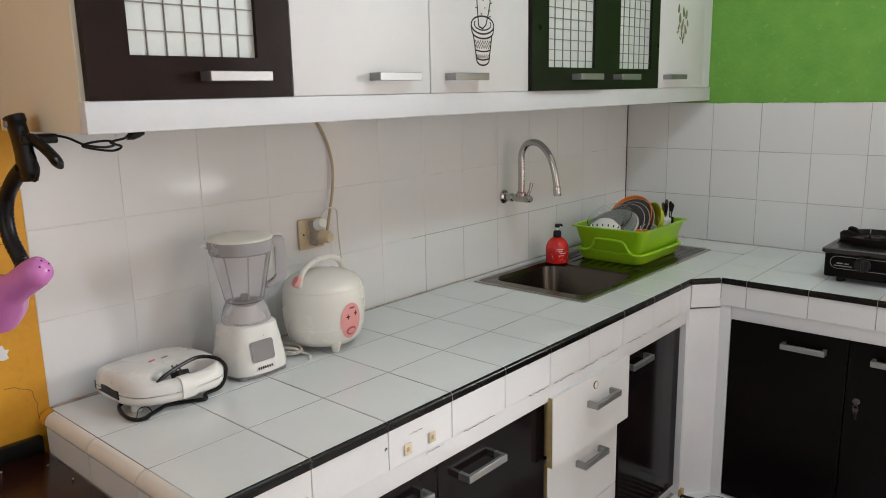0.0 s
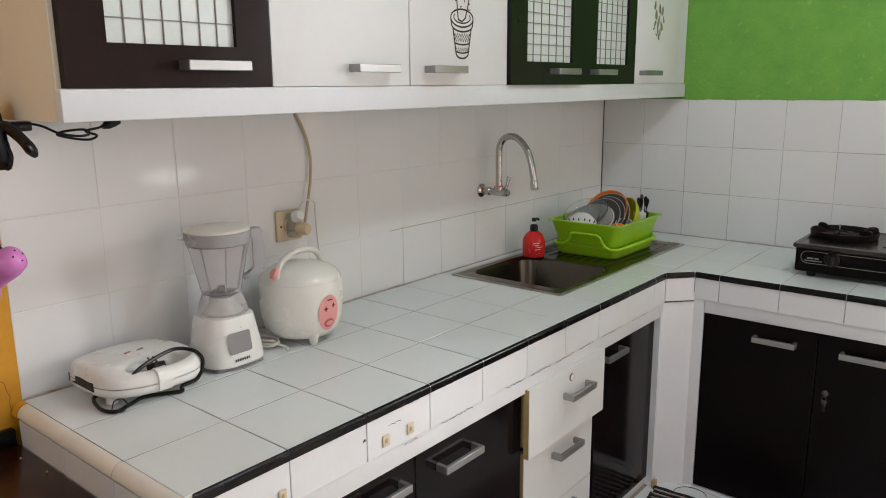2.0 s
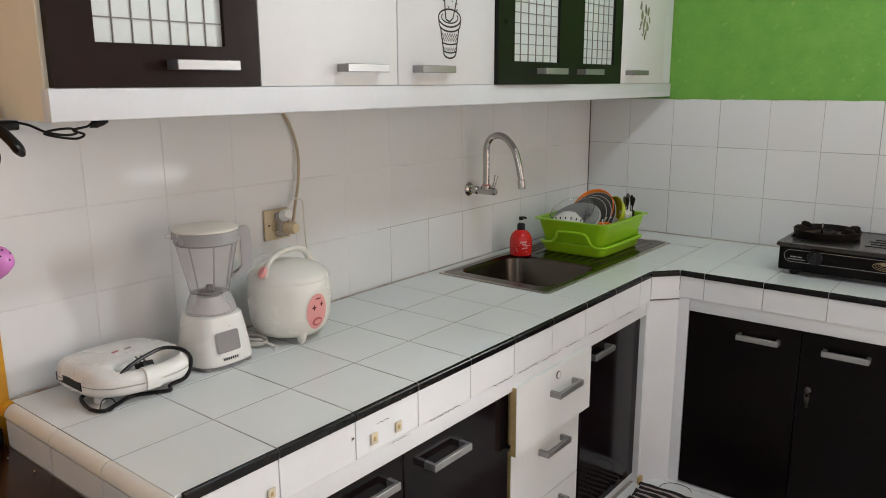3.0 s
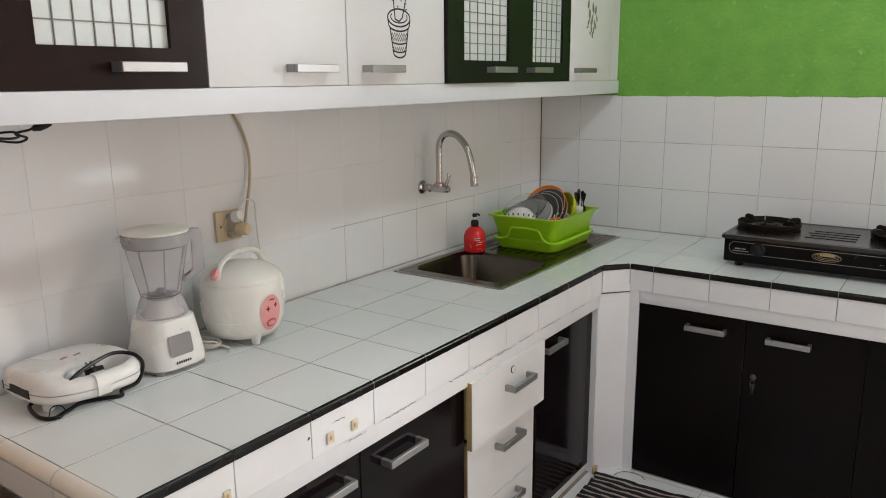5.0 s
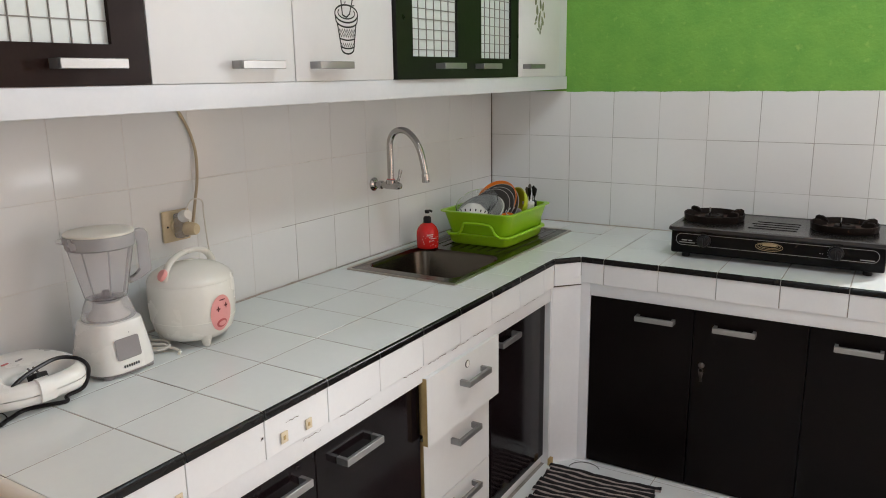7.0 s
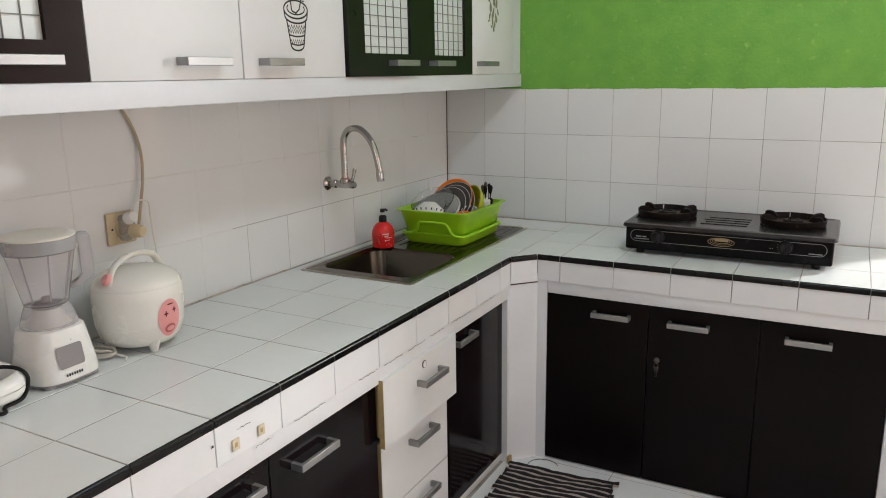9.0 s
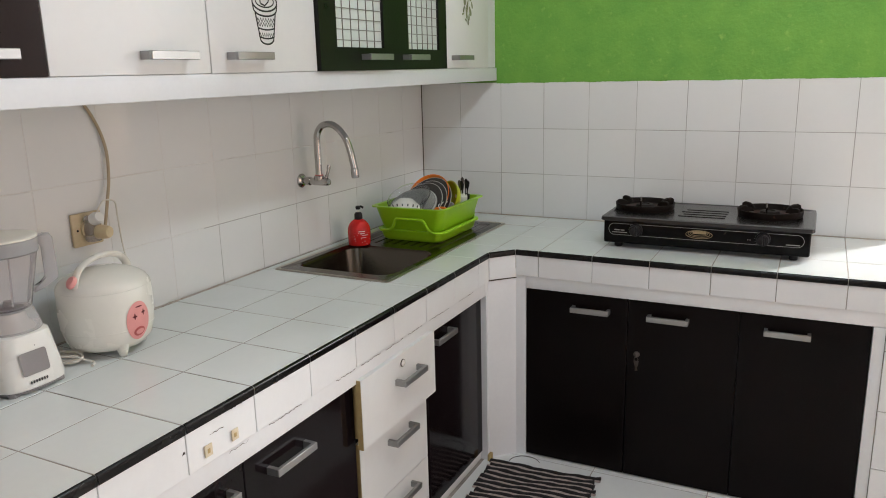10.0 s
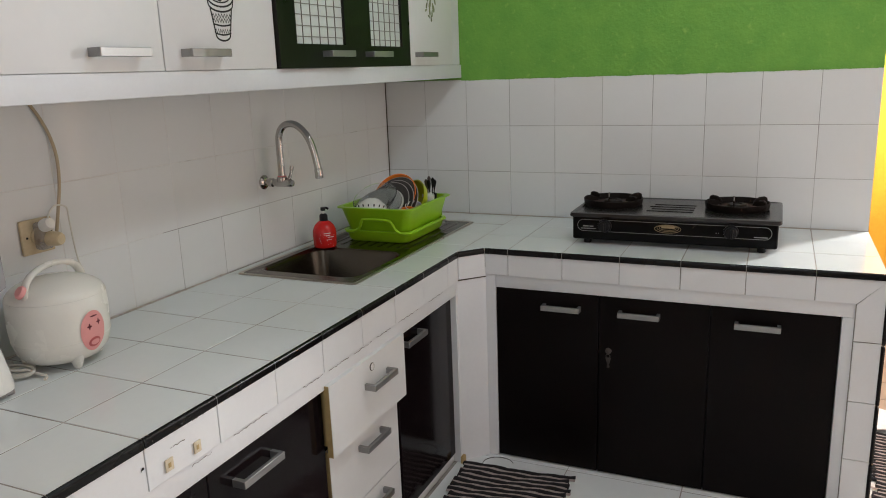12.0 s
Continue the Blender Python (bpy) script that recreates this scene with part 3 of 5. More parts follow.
dr = thing("drawer_unit", pose(-1.39, 0, 0), "white three-drawer unit with its top drawer slightly pulled out", "drawer unit")
# black backing paints the shade between the drawer fronts
part("body", box(-0.208, 0.208, DY + 0.02, -0.55, 0.037, 0.674), M["black_plastic"], dr)


def drawer(z0, z1, y, hz, x0=-0.2, x1=0.2, lock=False):
    f = part("drawer", box(x0 + 0.0012, x1, y + 0.0022, y + 0.018, z0, z1, 0.001, 1), M["laminate"], dr, "white drawer front with raw board edge")
    part("raw_edge", box(x0 - 0.0003, x0 + 0.001, y + 0.0022, y + 0.018, z0, z1), M["raw_edge"], f, "unpainted board edge")
    part("drawer_face", box(x0, x1, y, y + 0.002, z0, z1, 0.0008, 1), M["laminate"], f, "white laminate face")
    bow_handle(f, pose(0.02, y, hz))
    if lock:
        lk = moved(lathe([(0.0105, 0), (0.0105, 0.003), (0.0085, 0.004), (0.0075, 0.0022), (0.0, 0.0022)], 20), pose(-0.005, y, hz + 0.046, 90, 0, 0))
        lk2 = part("lock", lk, M["white_plastic"], f, "small round lock")
        part("lock_ring", tube([(-0.005 + 0.0105 * math.cos(i * math.pi / 12), y - 0.0015, hz + 0.046 + 0.0105 * math.sin(i * math.pi / 12)) for i in range(24)], 0.0019, 6, closed=True), M["dim_metal"], lk2, "dark metal ring")
        part("drawer_box", box(x0 + 0.02, x1 - 0.02, y + 0.019, y + 0.06, z0 + 0.02, z1 - 0.03), M["raw_edge"], f, "raw board drawer box")


drawer(0.482, 0.688, -0.656, 0.612, -0.230, 0.203, True)
drawer(0.249, 0.476, DY - 0.001, 0.412)
drawer(0.040, 0.246, DY - 0.001, 0.205)

# ---- base cabinet under the stove ----
BX = -0.6235
cab = thing("base_cabinet", pose(0, -1.33, 0), "wide built-in cabinet with three dark brown doors below the stove", "cabinet", "base cabinets")
# black backing paints the shade between the three doors
part("body", box(BX + 0.02, -0.03, -0.573, 0.57, 0.003, 0.688), M["black_plastic"], cab)
splits = [0.572, 0.186, -0.187, -0.574]
for i, (y1, y0) in enumerate(zip(splits, splits[1:])):
    d = part("door", box(BX, BX + 0.018, y0 + 0.0015, y1 - 0.0015, 0.006, 0.688, 0.0015, 1), M["matt_door"], cab, "dark brown laminate door")
    bow_handle(d, pose(BX, (0.320, 0.045, -0.334)[i], 0.634, 0, 0, -90))
    if i == 1:
        lk = moved(lathe([(0.011, 0), (0.011, 0.004), (0.008, 0.006), (0.0, 0.006)], 20), pose(BX, 0.150, 0.487, 90, 0, -90))
        part("lock", lk, M["dim_metal"], d, "round brass cam lock")
        kb = tube([(0, 0.007 * math.cos(i * math.pi / 8), -0.012 + 0.007 * math.sin(i * math.pi / 8)) for i in range(16)], 0.0012, 6, closed=True)
        for j, (dx, a) in enumerate(((-0.011, 12), (0.0, 0), (0.010, -14))):
            moved_key = box(-0.001, 0.001, -0.003, 0.003, -0.056, -0.018)
            moved(moved_key, pose(0, dx, 0, a, 0, 0))
            me = bpy.data.meshes.new("tmp")
            moved_key.to_mesh(me)
            moved_key.free()
            kb.from_mesh(me)
            bpy.data.meshes.remove(me)
        moved(kb, pose(BX - 0.008, 0.150, 0.482))
        part("key_ring", kb, M["dim_metal"], d, "small bunch of keys in the lock")

# ---- wall cabinet ----
UY, UZ0, UZ1 = -0.384, 1.4465, 2.15
DOORZ0, DOORZ1, DOORY = 1.503, 2.12, -0.402
up = thing("wall_cabinet", pose(0, 0, UZ0), "long white wall cabinet with white and dark glazed doors", "wall cabinet")
up_m = up.matrix_world.inverted()
SKEW = Matrix(((1, 0, 0, 0), (0.0052, 1, 0, 0.0137), (0, 0, 1, 0), (0, 0, 0, 1)))


def upper(name, bm, material, label="", parent=None):
    ob = part(name, moved(bm, up_m @ SKEW), material, parent or up, label)
    return ob


upper("body", box(LEFT, -0.004, UY, -0.018, UZ0 + 0.002, UZ1, 0.002, 1), M["carcass"], "white painted cabinet body")
upper("light_rail", box(LEFT - 0.0205, -0.003, UY - 0.0165, UY + 0.012, UZ0, DOORZ0 - 0.0008, 0.002), M["carcass"], "white painted bottom rail")
upper("side_panel", box(LEFT - 0.020, LEFT - 0.0005, UY - 0.0005, -0.004, UZ0 + 0.0005, UZ1, 0.001, 1), M["cream_side"], "cream painted side panel")
upper("end_strip", box(-0.098, -0.003, UY - 0.010, UY, DOORZ0, UZ1, 0.002, 1), M["carcass"], "white filler strip")


def glazed_door(x0, x1, ix0, ix1, material, nx, dz, y=DOORY, label=""):
    izb, izt = 1.580 if material is M["dark_wood"] else 1.572, DOORZ1 - 0.07
    bm = box(x0 + 0.001, ix0, y, y + 0.018, DOORZ0, DOORZ1)
    box(ix1, x1 - 0.001, y, y + 0.018, DOORZ0, DOORZ1, bm=bm)
    box(ix0, ix1, y, y + 0.018, DOORZ0, izb, bm=bm)
    box(ix0, ix1, y, y + 0.018, izt, DOORZ1, bm=bm)
    bmesh.ops.remove_doubles(bm, verts=bm.verts, dist=1e-5)
    d = upper("door", bm, material, label)
    upper("glass_pane", box(ix0 - 0.004, ix1 + 0.004, y + 0.010, y + 0.014, izb - 0.004, izt + 0.004), M["frost"], "whitish frosted glass", d)
    for i in range(1, nx):
        x = ix0 + (ix1 - ix0) * i / nx
        upper("lattice_bar", box(x - 0.0010, x + 0.0010, y + 0.0075, y + 0.0105, izb, izt), M["muntin"], "", d)
    z = izb + dz * 0.68 if material is M["black_wood"] else izb + dz * 0.9
    while z < izt:
        upper("lattice_bar", box(ix0, ix1, y + 0.007, y + 0.0104, z - 0.0011, z + 0.0011), M["muntin"], "", d)
        z += dz
    return d


def plain_door(x0, x1):
    return upper("door", box(x0 + 0.001, x1 - 0.001, DOORY, DOORY + 0.018, DOORZ0, DOORZ1, 0.002, 2), M["laminate"], "plain white door")


def up_handle(d, xr, y=DOORY):
    bow_handle(d, up_m @ pose(xr - 0.070, y + 0.0052 * (xr + 2.575), 1.5435, 0, 0, 0.3))


d = glazed_door(-2.657, -2.229, -2.578, -2.312, M["dark_wood"], 7, 0.048, label="dark brown glazed door")
up_handle(d, -2.304)
up_handle(plain_door(-2.228, -1.797), -1.867)
cactus_door = plain_door(-1.796, -1.366)
up_handle(cactus_door, -1.600)
d = glazed_door(-1.365, -0.936, -1.277, -1.005, M["black_wood"], 6, 0.031, DOORY - 0.012, label="blackish glazed door")
up_handle(d, -1.005, DOORY - 0.012)
d = glazed_door(-0.934, -0.511, -0.816, -0.576, M["black_wood"], 6, 0.031, label="blackish glazed door")
up_handle(d, -0.720)
leaf_door = plain_door(-0.510, -0.100)
up_handle(leaf_door, -0.330)

# stickers: flat drawings on the doors
SY = DOORY - 0.0006


def stroke(bm, pts, w=0.0022):
    """A thin flat line on the door's face through points (x, z)."""
    pts = [Vector((p[0], p[1])) for p in pts]
    l, r = [], []
    for i, p in enumerate(pts):
        d_ = (pts[min(i + 1, len(pts) - 1)] - pts[max(i - 1, 0)]).normalized()
        nrm = Vector((-d_.y, d_.x)) * w * 0.75
        l.append(bm.verts.new((p.x + nrm.x, SY, p.y + nrm.y)))
        r.append(bm.verts.new((p.x - nrm.x, SY, p.y - nrm.y)))
    for i in range(len(pts) - 1):
        bm.faces.new((l[i], l[i + 1], r[i + 1], r[i]))


def arc(cx, cz, rx, rz, a0, a1, n=18):
    return [(cx + rx * math.cos(radians(a0 + (a1 - a0) * i / n)), cz + rz * math.sin(radians(a0 + (a1 - a0) * i / n))) for i in range(n + 1)]


bm = bmesh.new()
px, pz = -1.583, 1.572
stroke(bm, arc(px, pz + 0.107, 0.049, 0.023, 0, 360, 28), 0.003)
stroke(bm, arc(px, pz + 0.109, 0.036, 0.015, 150, 390, 20), 0.0024)
stroke(bm, [(px - 0.049, pz + 0.105), (px - 0.046, pz + 0.090)] + arc(px, pz + 0.090, 0.046, 0.018, 180, 360) + [(px + 0.049, pz + 0.105)], 0.003)
stroke(bm, [(px - 0.040, pz + 0.080), (px - 0.027, pz + 0.016)] + arc(px, pz + 0.016, 0.027, 0.014, 180, 360, 12) + [(px + 0.027, pz + 0.016), (px + 0.040, pz + 0.080)], 0.003)
for lz, amp, w in ((0.068, 0.005, 0.0026), (0.057, 0.005, 0.0026), (0.031, 0.005, 0.0026)):
    half = 0.025 + lz * 0.17
    stroke(bm, [(px - half + 2 * half * i / 14, pz + lz - 0.006 + (amp if i % 2 else -amp)) for i in range(15)], w)
for lz in (0.042, 0.020):
    half = 0.025 + lz * 0.17
    stroke(bm, [(px - half + 2 * half * i / 10, pz + lz - 0.004 * math.sin(math.pi * i / 10)) for i in range(11)], 0.0026)
stroke(bm, [(px - 0.017, pz + 0.103), (px - 0.021, pz + 0.135), (px - 0.024, pz + 0.17), (px - 0.018, pz + 0.20), (px, pz + 0.212), (px + 0.022, pz + 0.20),
            (px + 0.034, pz + 0.17), (px + 0.026, pz + 0.14), (px + 0.014, pz + 0.108), (px, pz + 0.098), (px - 0.017, pz + 0.103)], 0.003)
for dx, dz_, a in ((-0.006, 0.135, 30), (0.010, 0.15, -30), (0.002, 0.17, 20), (-0.010, 0.18, -20), (0.028, 0.145, 70), (0.036, 0.165, 60), (0.030, 0.13, 80), (-0.028, 0.15, -60)):
    s, c = math.sin(radians(a)) * 0.004, math.cos(radians(a)) * 0.004
    stroke(bm, [(px + dx - s, pz + dz_ + c), (px + dx, pz + dz_ - c * 0.5), (px + dx + s * 1.2 + 0.002, pz + dz_ + c)], 0.0018)
upper("cactus_sticker", bm, M["ink"], "black line drawing of a potted cactus", cactus_door)

bm = bmesh.new()
rl = random.Random(4)


def leaf_shape(x, z, ln, wd, a):
    c, s = math.cos(radians(a)), math.sin(radians(a))
    pts = []
    for i in range(12):
        u = 2 * math.pi * i / 12
        lx, lz = ln * 0.5 * math.cos(u), wd * 0.5 * math.sin(u) * (1 - 0.35 * math.cos(u))
        pts.append(bm.verts.new((x + lx * c - lz * s, SY, z + lx * s + lz * c)))
    bm.faces.new(pts)


for x, z, ln, wd, a in ((-0.392, 1.775, 0.040, 0.020, 95), (-0.368, 1.752, 0.046, 0.016, 70), (-0.340, 1.735, 0.040, 0.018, 115), (-0.400, 1.742, 0.032, 0.011, 60),
                        (-0.374, 1.720, 0.036, 0.013, 100), (-0.352, 1.712, 0.030, 0.012, 80), (-0.335, 1.792, 0.038, 0.018, 75), (-0.362, 1.692, 0.026, 0.012, 95),
                        (-0.322, 1.760, 0.030, 0.012, 110), (-0.408, 1.722, 0.022, 0.008, 20), (-0.385, 1.700, 0.018, 0.007, 150), (-0.36, 1.80, 0.04, 0.016, 100), (-0.405, 1.81, 0.036, 0.016, 80)):
    leaf_shape(x + 0.052, z - 0.008, ln * 1.02, wd * 1.12, a)
stroke(bm, [(-0.326, 1.682), (-0.320, 1.712), (-0.310, 1.742), (-0.300, 1.792)], 0.0022)
stroke(bm, [(-0.320, 1.712), (-0.338, 1.742)], 0.0018)
upper("leaf_sticker", bm, M["leaf_ink"], "olive green sprig of leaves", leaf_door)


# ---- sink, tap, soap ----
sink = thing("sink", pose(-0.70, -0.276, TOP), "stainless steel inset sink with a drainboard", "sink")
cx0, cx1, cy0, cy1 = SINK[0] + 0.70, SINK[1] + 0.70, SINK[2] + 0.276, SINK[3] + 0.276
bx0, bx1, by0, by1 = -1.150 + 0.70, -0.785 + 0.70, -0.472 + 0.276, -0.082 + 0.276


def ring(o, z):
    return [(x, y, z) for x, y in o]


outer = rounded(cx0, cx1, cy0, cy1, 0.012, 7)
hole = rounded(bx0, bx1, by0, by1, 0.055, 7)
bm = bmesh.new()
rim_loops = [ring(outer, -0.004), ring(outer, 0.003), ring(rounded(cx0 + 0.004, cx1 - 0.004, cy0 + 0.004, cy1 - 0.004, 0.010, 7), 0.0055),
             ring(rounded(cx0 + 0.013, cx1 - 0.013, cy0 + 0.013, cy1 - 0.013, 0.012, 7), 0.0035)]
loft(rim_loops, False, False, bm)
part("rim", bm, M["sink_rim"], sink, "pale worn steel rim")
bm = bmesh.new()
# the sheet between the rim and the bowl
a = [bm.verts.new(p) for p in ring(rounded(cx0 + 0.013, cx1 - 0.013, cy0 + 0.013, cy1 - 0.013, 0.012, 7), 0.0035)]
b = [bm.verts.new(p) for p in ring(hole, 0.0035)]
for i in range(len(a)):
    j = (i + 1) % len(a)
    bm.faces.new((a[i], a[j], b[j], b[i]))
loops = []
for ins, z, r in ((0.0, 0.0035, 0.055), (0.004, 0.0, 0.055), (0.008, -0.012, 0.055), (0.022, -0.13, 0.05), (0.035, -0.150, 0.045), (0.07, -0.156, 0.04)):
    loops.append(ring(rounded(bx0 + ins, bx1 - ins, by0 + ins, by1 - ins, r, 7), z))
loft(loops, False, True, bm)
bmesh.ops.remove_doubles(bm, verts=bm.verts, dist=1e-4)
part("basin", bm, M["sink"], sink, "stained steel basin and drainboard sheet with shade put into its colour")
for i in range(9):
    y = cy0 + 0.06 + i * 0.040
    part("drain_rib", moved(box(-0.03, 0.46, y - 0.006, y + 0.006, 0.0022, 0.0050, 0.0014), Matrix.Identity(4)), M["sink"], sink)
part("drain", lathe([(0.038, -0.1565), (0.038, -0.152), (0.03, -0.1515), (0.022, -0.1555), (0.0, -0.1555)], 24, center=((bx0 + bx1) / 2, (by0 + by1) / 2, 0)), M["chrome"], sink, "round chrome drain")

tap = thing("tap", pose(-0.962, 0, 1.112), "chrome wall tap with a tall swan neck spout", "tap")
part("flange", moved(lathe([(0.026, 0), (0.026, 0.004), (0.018, 0.012), (0.012, 0.014)], 28), pose(0, 0, 0, 90, 0, 0)), M["chrome"], tap)
part("valve_body", moved(lathe([(0.010, 0.010), (0.010, 0.028), (0.016, 0.030), (0.016, 0.042), (0.012, 0.046), (0.0145, 0.06), (0.0145, 0.118), (0.011, 0.126), (0.0, 0.127)], 24), pose(0, 0, 0, 90, 0, 0)), M["chrome"], tap)
part("valve_collar", moved(lathe([(0.0185, 0), (0.0185, 0.014), (0.014, 0.018)], 24), pose(0, -0.082, 0.006)), M["chrome"], tap)
part("indicator_ring", moved(lathe([(0.0155, 0), (0.0158, 0.002), (0.0152, 0.004)], 24), pose(0, -0.082, 0.0215)), M["rose"], tap, "thin red ring")
neck = [(0, -0.082, 0.02), (0, -0.082, 0.08), (0, -0.082, 0.150), (0, -0.088, 0.178), (0, -0.104, 0.199), (0, -0.130, 0.208), (0, -0.158, 0.204), (0, -0.186, 0.184),
        (0, -0.208, 0.155), (0, -0.223, 0.118), (0, -0.232, 0.080), (0, -0.237, 0.055)]
part("spout", tube(smooth_path(neck, 5), 0.0122, 14, up=(1, 0, 0)), M["chrome"], tap, "swan neck chrome spout")
part("aerator", moved(lathe([(0.0130, 0.0), (0.0142, 0.004), (0.0142, 0.030), (0.0125, 0.036)], 20), pose(0, -0.2395, 0.020, -4, 0, 0)), M["chrome"], tap)
part("lever", tube(smooth_path([(0.0, -0.108, 0.008), (0.012, -0.112, 0.030), (0.020, -0.114, 0.058)], 5), [0.006] * 4 + [0.0055] * 4 + [0.007] * 3, 10), M["chrome"], tap)

soap = thing("soap_bottle", pose(-0.782, -0.125, TOP + 0.0035), "red hand soap bottle with a black pump on the sink edge", "soap bottle")
part("bottle", lathe([(0.036, 0), (0.042, 0.003), (0.0435, 0.012), (0.0445, 0.050), (0.043, 0.068), (0.036, 0.084), (0.026, 0.095), (0.015, 0.102)], 32), M["red_bottle"], soap)
part("collar", lathe([(0.0155, 0.101), (0.0160, 0.103), (0.0155, 0.122), (0.012, 0.127), (0.006, 0.129)], 20), M["black_plastic"], soap, "black ribbed collar")
part("pump_stem", lathe([(0.005, 0.128), (0.005, 0.142)], 12), M["white_plastic"], soap)
bm = lathe([(0.009, 0.140), (0.010, 0.146), (0.009, 0.153), (0.0, 0.154)], 16)
tube([(0, 0, 0.149), (0.007, -0.009, 0.150), (0.012, -0.016, 0.145)], 0.0045, 8, bm)
part("pump_head", bm, M["black_plastic"], soap, "black pump nozzle")


def curved_patch(radius, a0, a1, z0, z1, n=6, lift=0.0006):
    """A thin print on a turned body; angles in degrees."""
    bm = bmesh.new()
    rows_ = []
    for z in (z0, z1):
        rows_.append([bm.verts.new(((radius(z) + lift) * math.cos(radians(a0 + (a1 - a0) * i / n)), (radius(z) + lift) * math.sin(radians(a0 + (a1 - a0) * i / n)), z)) for i in range(n + 1)])
    for i in range(n):
        bm.faces.new((rows_[0][i], rows_[0][i + 1], rows_[1][i + 1], rows_[1][i]))
    return bm


for a0, a1, z0, z1 in ((-150, -118, 0.058, 0.061), (-140, -120, 0.050, 0.053), (-132, -106, 0.043, 0.0455), (-140, -112, 0.034, 0.036)):
    part("print_bar", curved_patch(lambda z: 0.0447, a0, a1, z0, z1), M["white_print"], soap)
rs = random.Random(5)
for i in range(22):
    a, z, s = rs.uniform(-175, -60), rs.uniform(0.008, 0.055), rs.uniform(2, 5)
    part("print_dot", curved_patch(lambda z: 0.0447, a, a + s, z, z + s * 0.0006, 2), M["white_print"], soap)

# ---- dish rack and dishes ----
M["grey_rim"] = mat("pale_plate_rim", (0.42, 0.40, 0.37), 0.25, scale=30)
rack = thing("dish_rack", pose(-0.50, -0.288, TOP + 0.0050), "lime green plastic dish basket on a drip tray", "dish rack")


def tub(o0, o1, z0, z1, r, wall=0.004, lip=0.012, n=6):
    """An open tub flaring from outline o0 to o1."""
    def rc(o, k, ins, z):
        x0, x1, y0, y1 = [o0[i] + (o1[i] - o0[i]) * k for i in range(4)]
        return ring(rounded(x0 + ins, x1 - ins, y0 + ins, y1 - ins, r, n), z)
    return loft([rc(o0, 0, 0.008, z0), rc(o0, 0, 0, z0 + 0.008), rc(o0, 1, 0, z1 - 0.006), rc(o0, 1, -lip, z1 - 0.004), rc(o0, 1, -lip, z1), rc(o0, 1, wall, z1),
                 rc(o0, 0, wall, z0 + 0.012), rc(o0, 0, 0.014, z0 + 0.005)], True, True)


part("drip_tray", tub((-0.168, 0.168, -0.134, 0.134), (-0.176, 0.176, -0.141, 0.141), 0.0, 0.046, 0.03, lip=0.007), M["green_plastic"], rack, "lime green drip tray")
part("basket", tub((-0.160, 0.160, -0.123, 0.123), (-0.188, 0.184, -0.154, 0.153), 0.008, 0.137, 0.032), M["green_plastic"], rack, "lime green basket")
hp = [(-0.181, 0.125, 0.040), (-0.185, 0.085, 0.044), (-0.189, 0.062, 0.060), (-0.193, 0.050, 0.086), (-0.194, 0.030, 0.093), (-0.194, -0.055, 0.093), (-0.193, -0.078, 0.084),
      (-0.189, -0.092, 0.058), (-0.184, -0.112, 0.044), (-0.174, -0.140, 0.042), (-0.13, -0.148, 0.042), (0.0, -0.148, 0.042), (0.15, -0.148, 0.042)]
part("tray_handle", tube(smooth_path(hp, 5), 0.0058, 8), M["green_plastic"], rack, "raised lime green tray lip")
for s in (-1, 1):
    part("basket_rib", tube([(0.176, -0.02 * s - 0.1, 0.03), (0.186, -0.02 * s - 0.1, 0.115)], 0.004, 6), M["green_plastic"], rack)


def dish(name, profile, at, axis, material, label, category, sides=40):
    """A turned dish at a place, its open side looking along axis."""
    q = Vector(axis).normalized().to_track_quat("Z", "Y").to_matrix().to_4x4()
    ob = mesh_object(name, lathe(profile, sides), material)
    ob.matrix_world = Matrix.Translation(at) @ q
    if category == "plate":
        r, z = profile[4][0], profile[4][1]
        part("rim", tube([(r * math.cos(2 * math.pi * i / 44), r * math.sin(2 * math.pi * i / 44), z + 0.001) for i in range(44)], 0.0016, 6, closed=True), M["grey_rim"], ob, "pale plate rim")
    return tagged(ob, label, category, "dishes in the rack")


def plate_profile(r, depth=0.016, t=0.004):
    return [(0.0, 0.0), (r * 0.55, 0.0), (r * 0.62, 0.002), (r * 0.97, depth), (r, depth + 0.0015), (r * 0.985, depth + t), (r * 0.6, t + 0.003), (0.0, t)]


def bowl_profile(r, h, t=0.004):
    return [(0.0, 0.0), (r * 0.45, 0.0), (r * 0.5, 0.004), (r * 0.85, h * 0.5), (r, h), (r - t, h), (r * 0.85 - t, h * 0.5), (r * 0.45, t + 0.003), (0.0, t + 0.002)]


RZ = TOP + 0.0185
dish("plate", plate_profile(0.100), (-0.504, -0.262, RZ + 0.098), (-0.70, 0.12, 0.60), M["grey_plate"], "grey glazed dinner plate standing in the rack", "plate")
dish("plate", plate_profile(0.102), (-0.490, -0.275, RZ + 0.102), (-0.72, 0.12, 0.56), M["grey_plate"], "grey glazed dinner plate standing in the rack", "plate")
dish("plate", plate_profile(0.104, 0.02), (-0.476, -0.288, RZ + 0.108), (-0.76, 0.10, 0.50), M["grey_plate"], "grey glazed dinner plate standing in the rack", "plate")
dish("bowl", bowl_profile(0.098, 0.05), (-0.445, -0.282, RZ + 0.112), (-0.76, 0.08, 0.50), M["orange"], "orange plastic bowl standing behind the plates", "bowl")
dish("bowl", bowl_profile(0.080, 0.05), (-0.412, -0.366, RZ + 0.104), (-0.70, 0.45, 0.35), M["lime_bowl"], "lime yellow plastic bowl standing in the rack", "bowl")
M["glass"] = mat("clear_glass", (0.9, 0.92, 0.92), 0.04, transmission=0.95, ior=1.3, var=0.02)
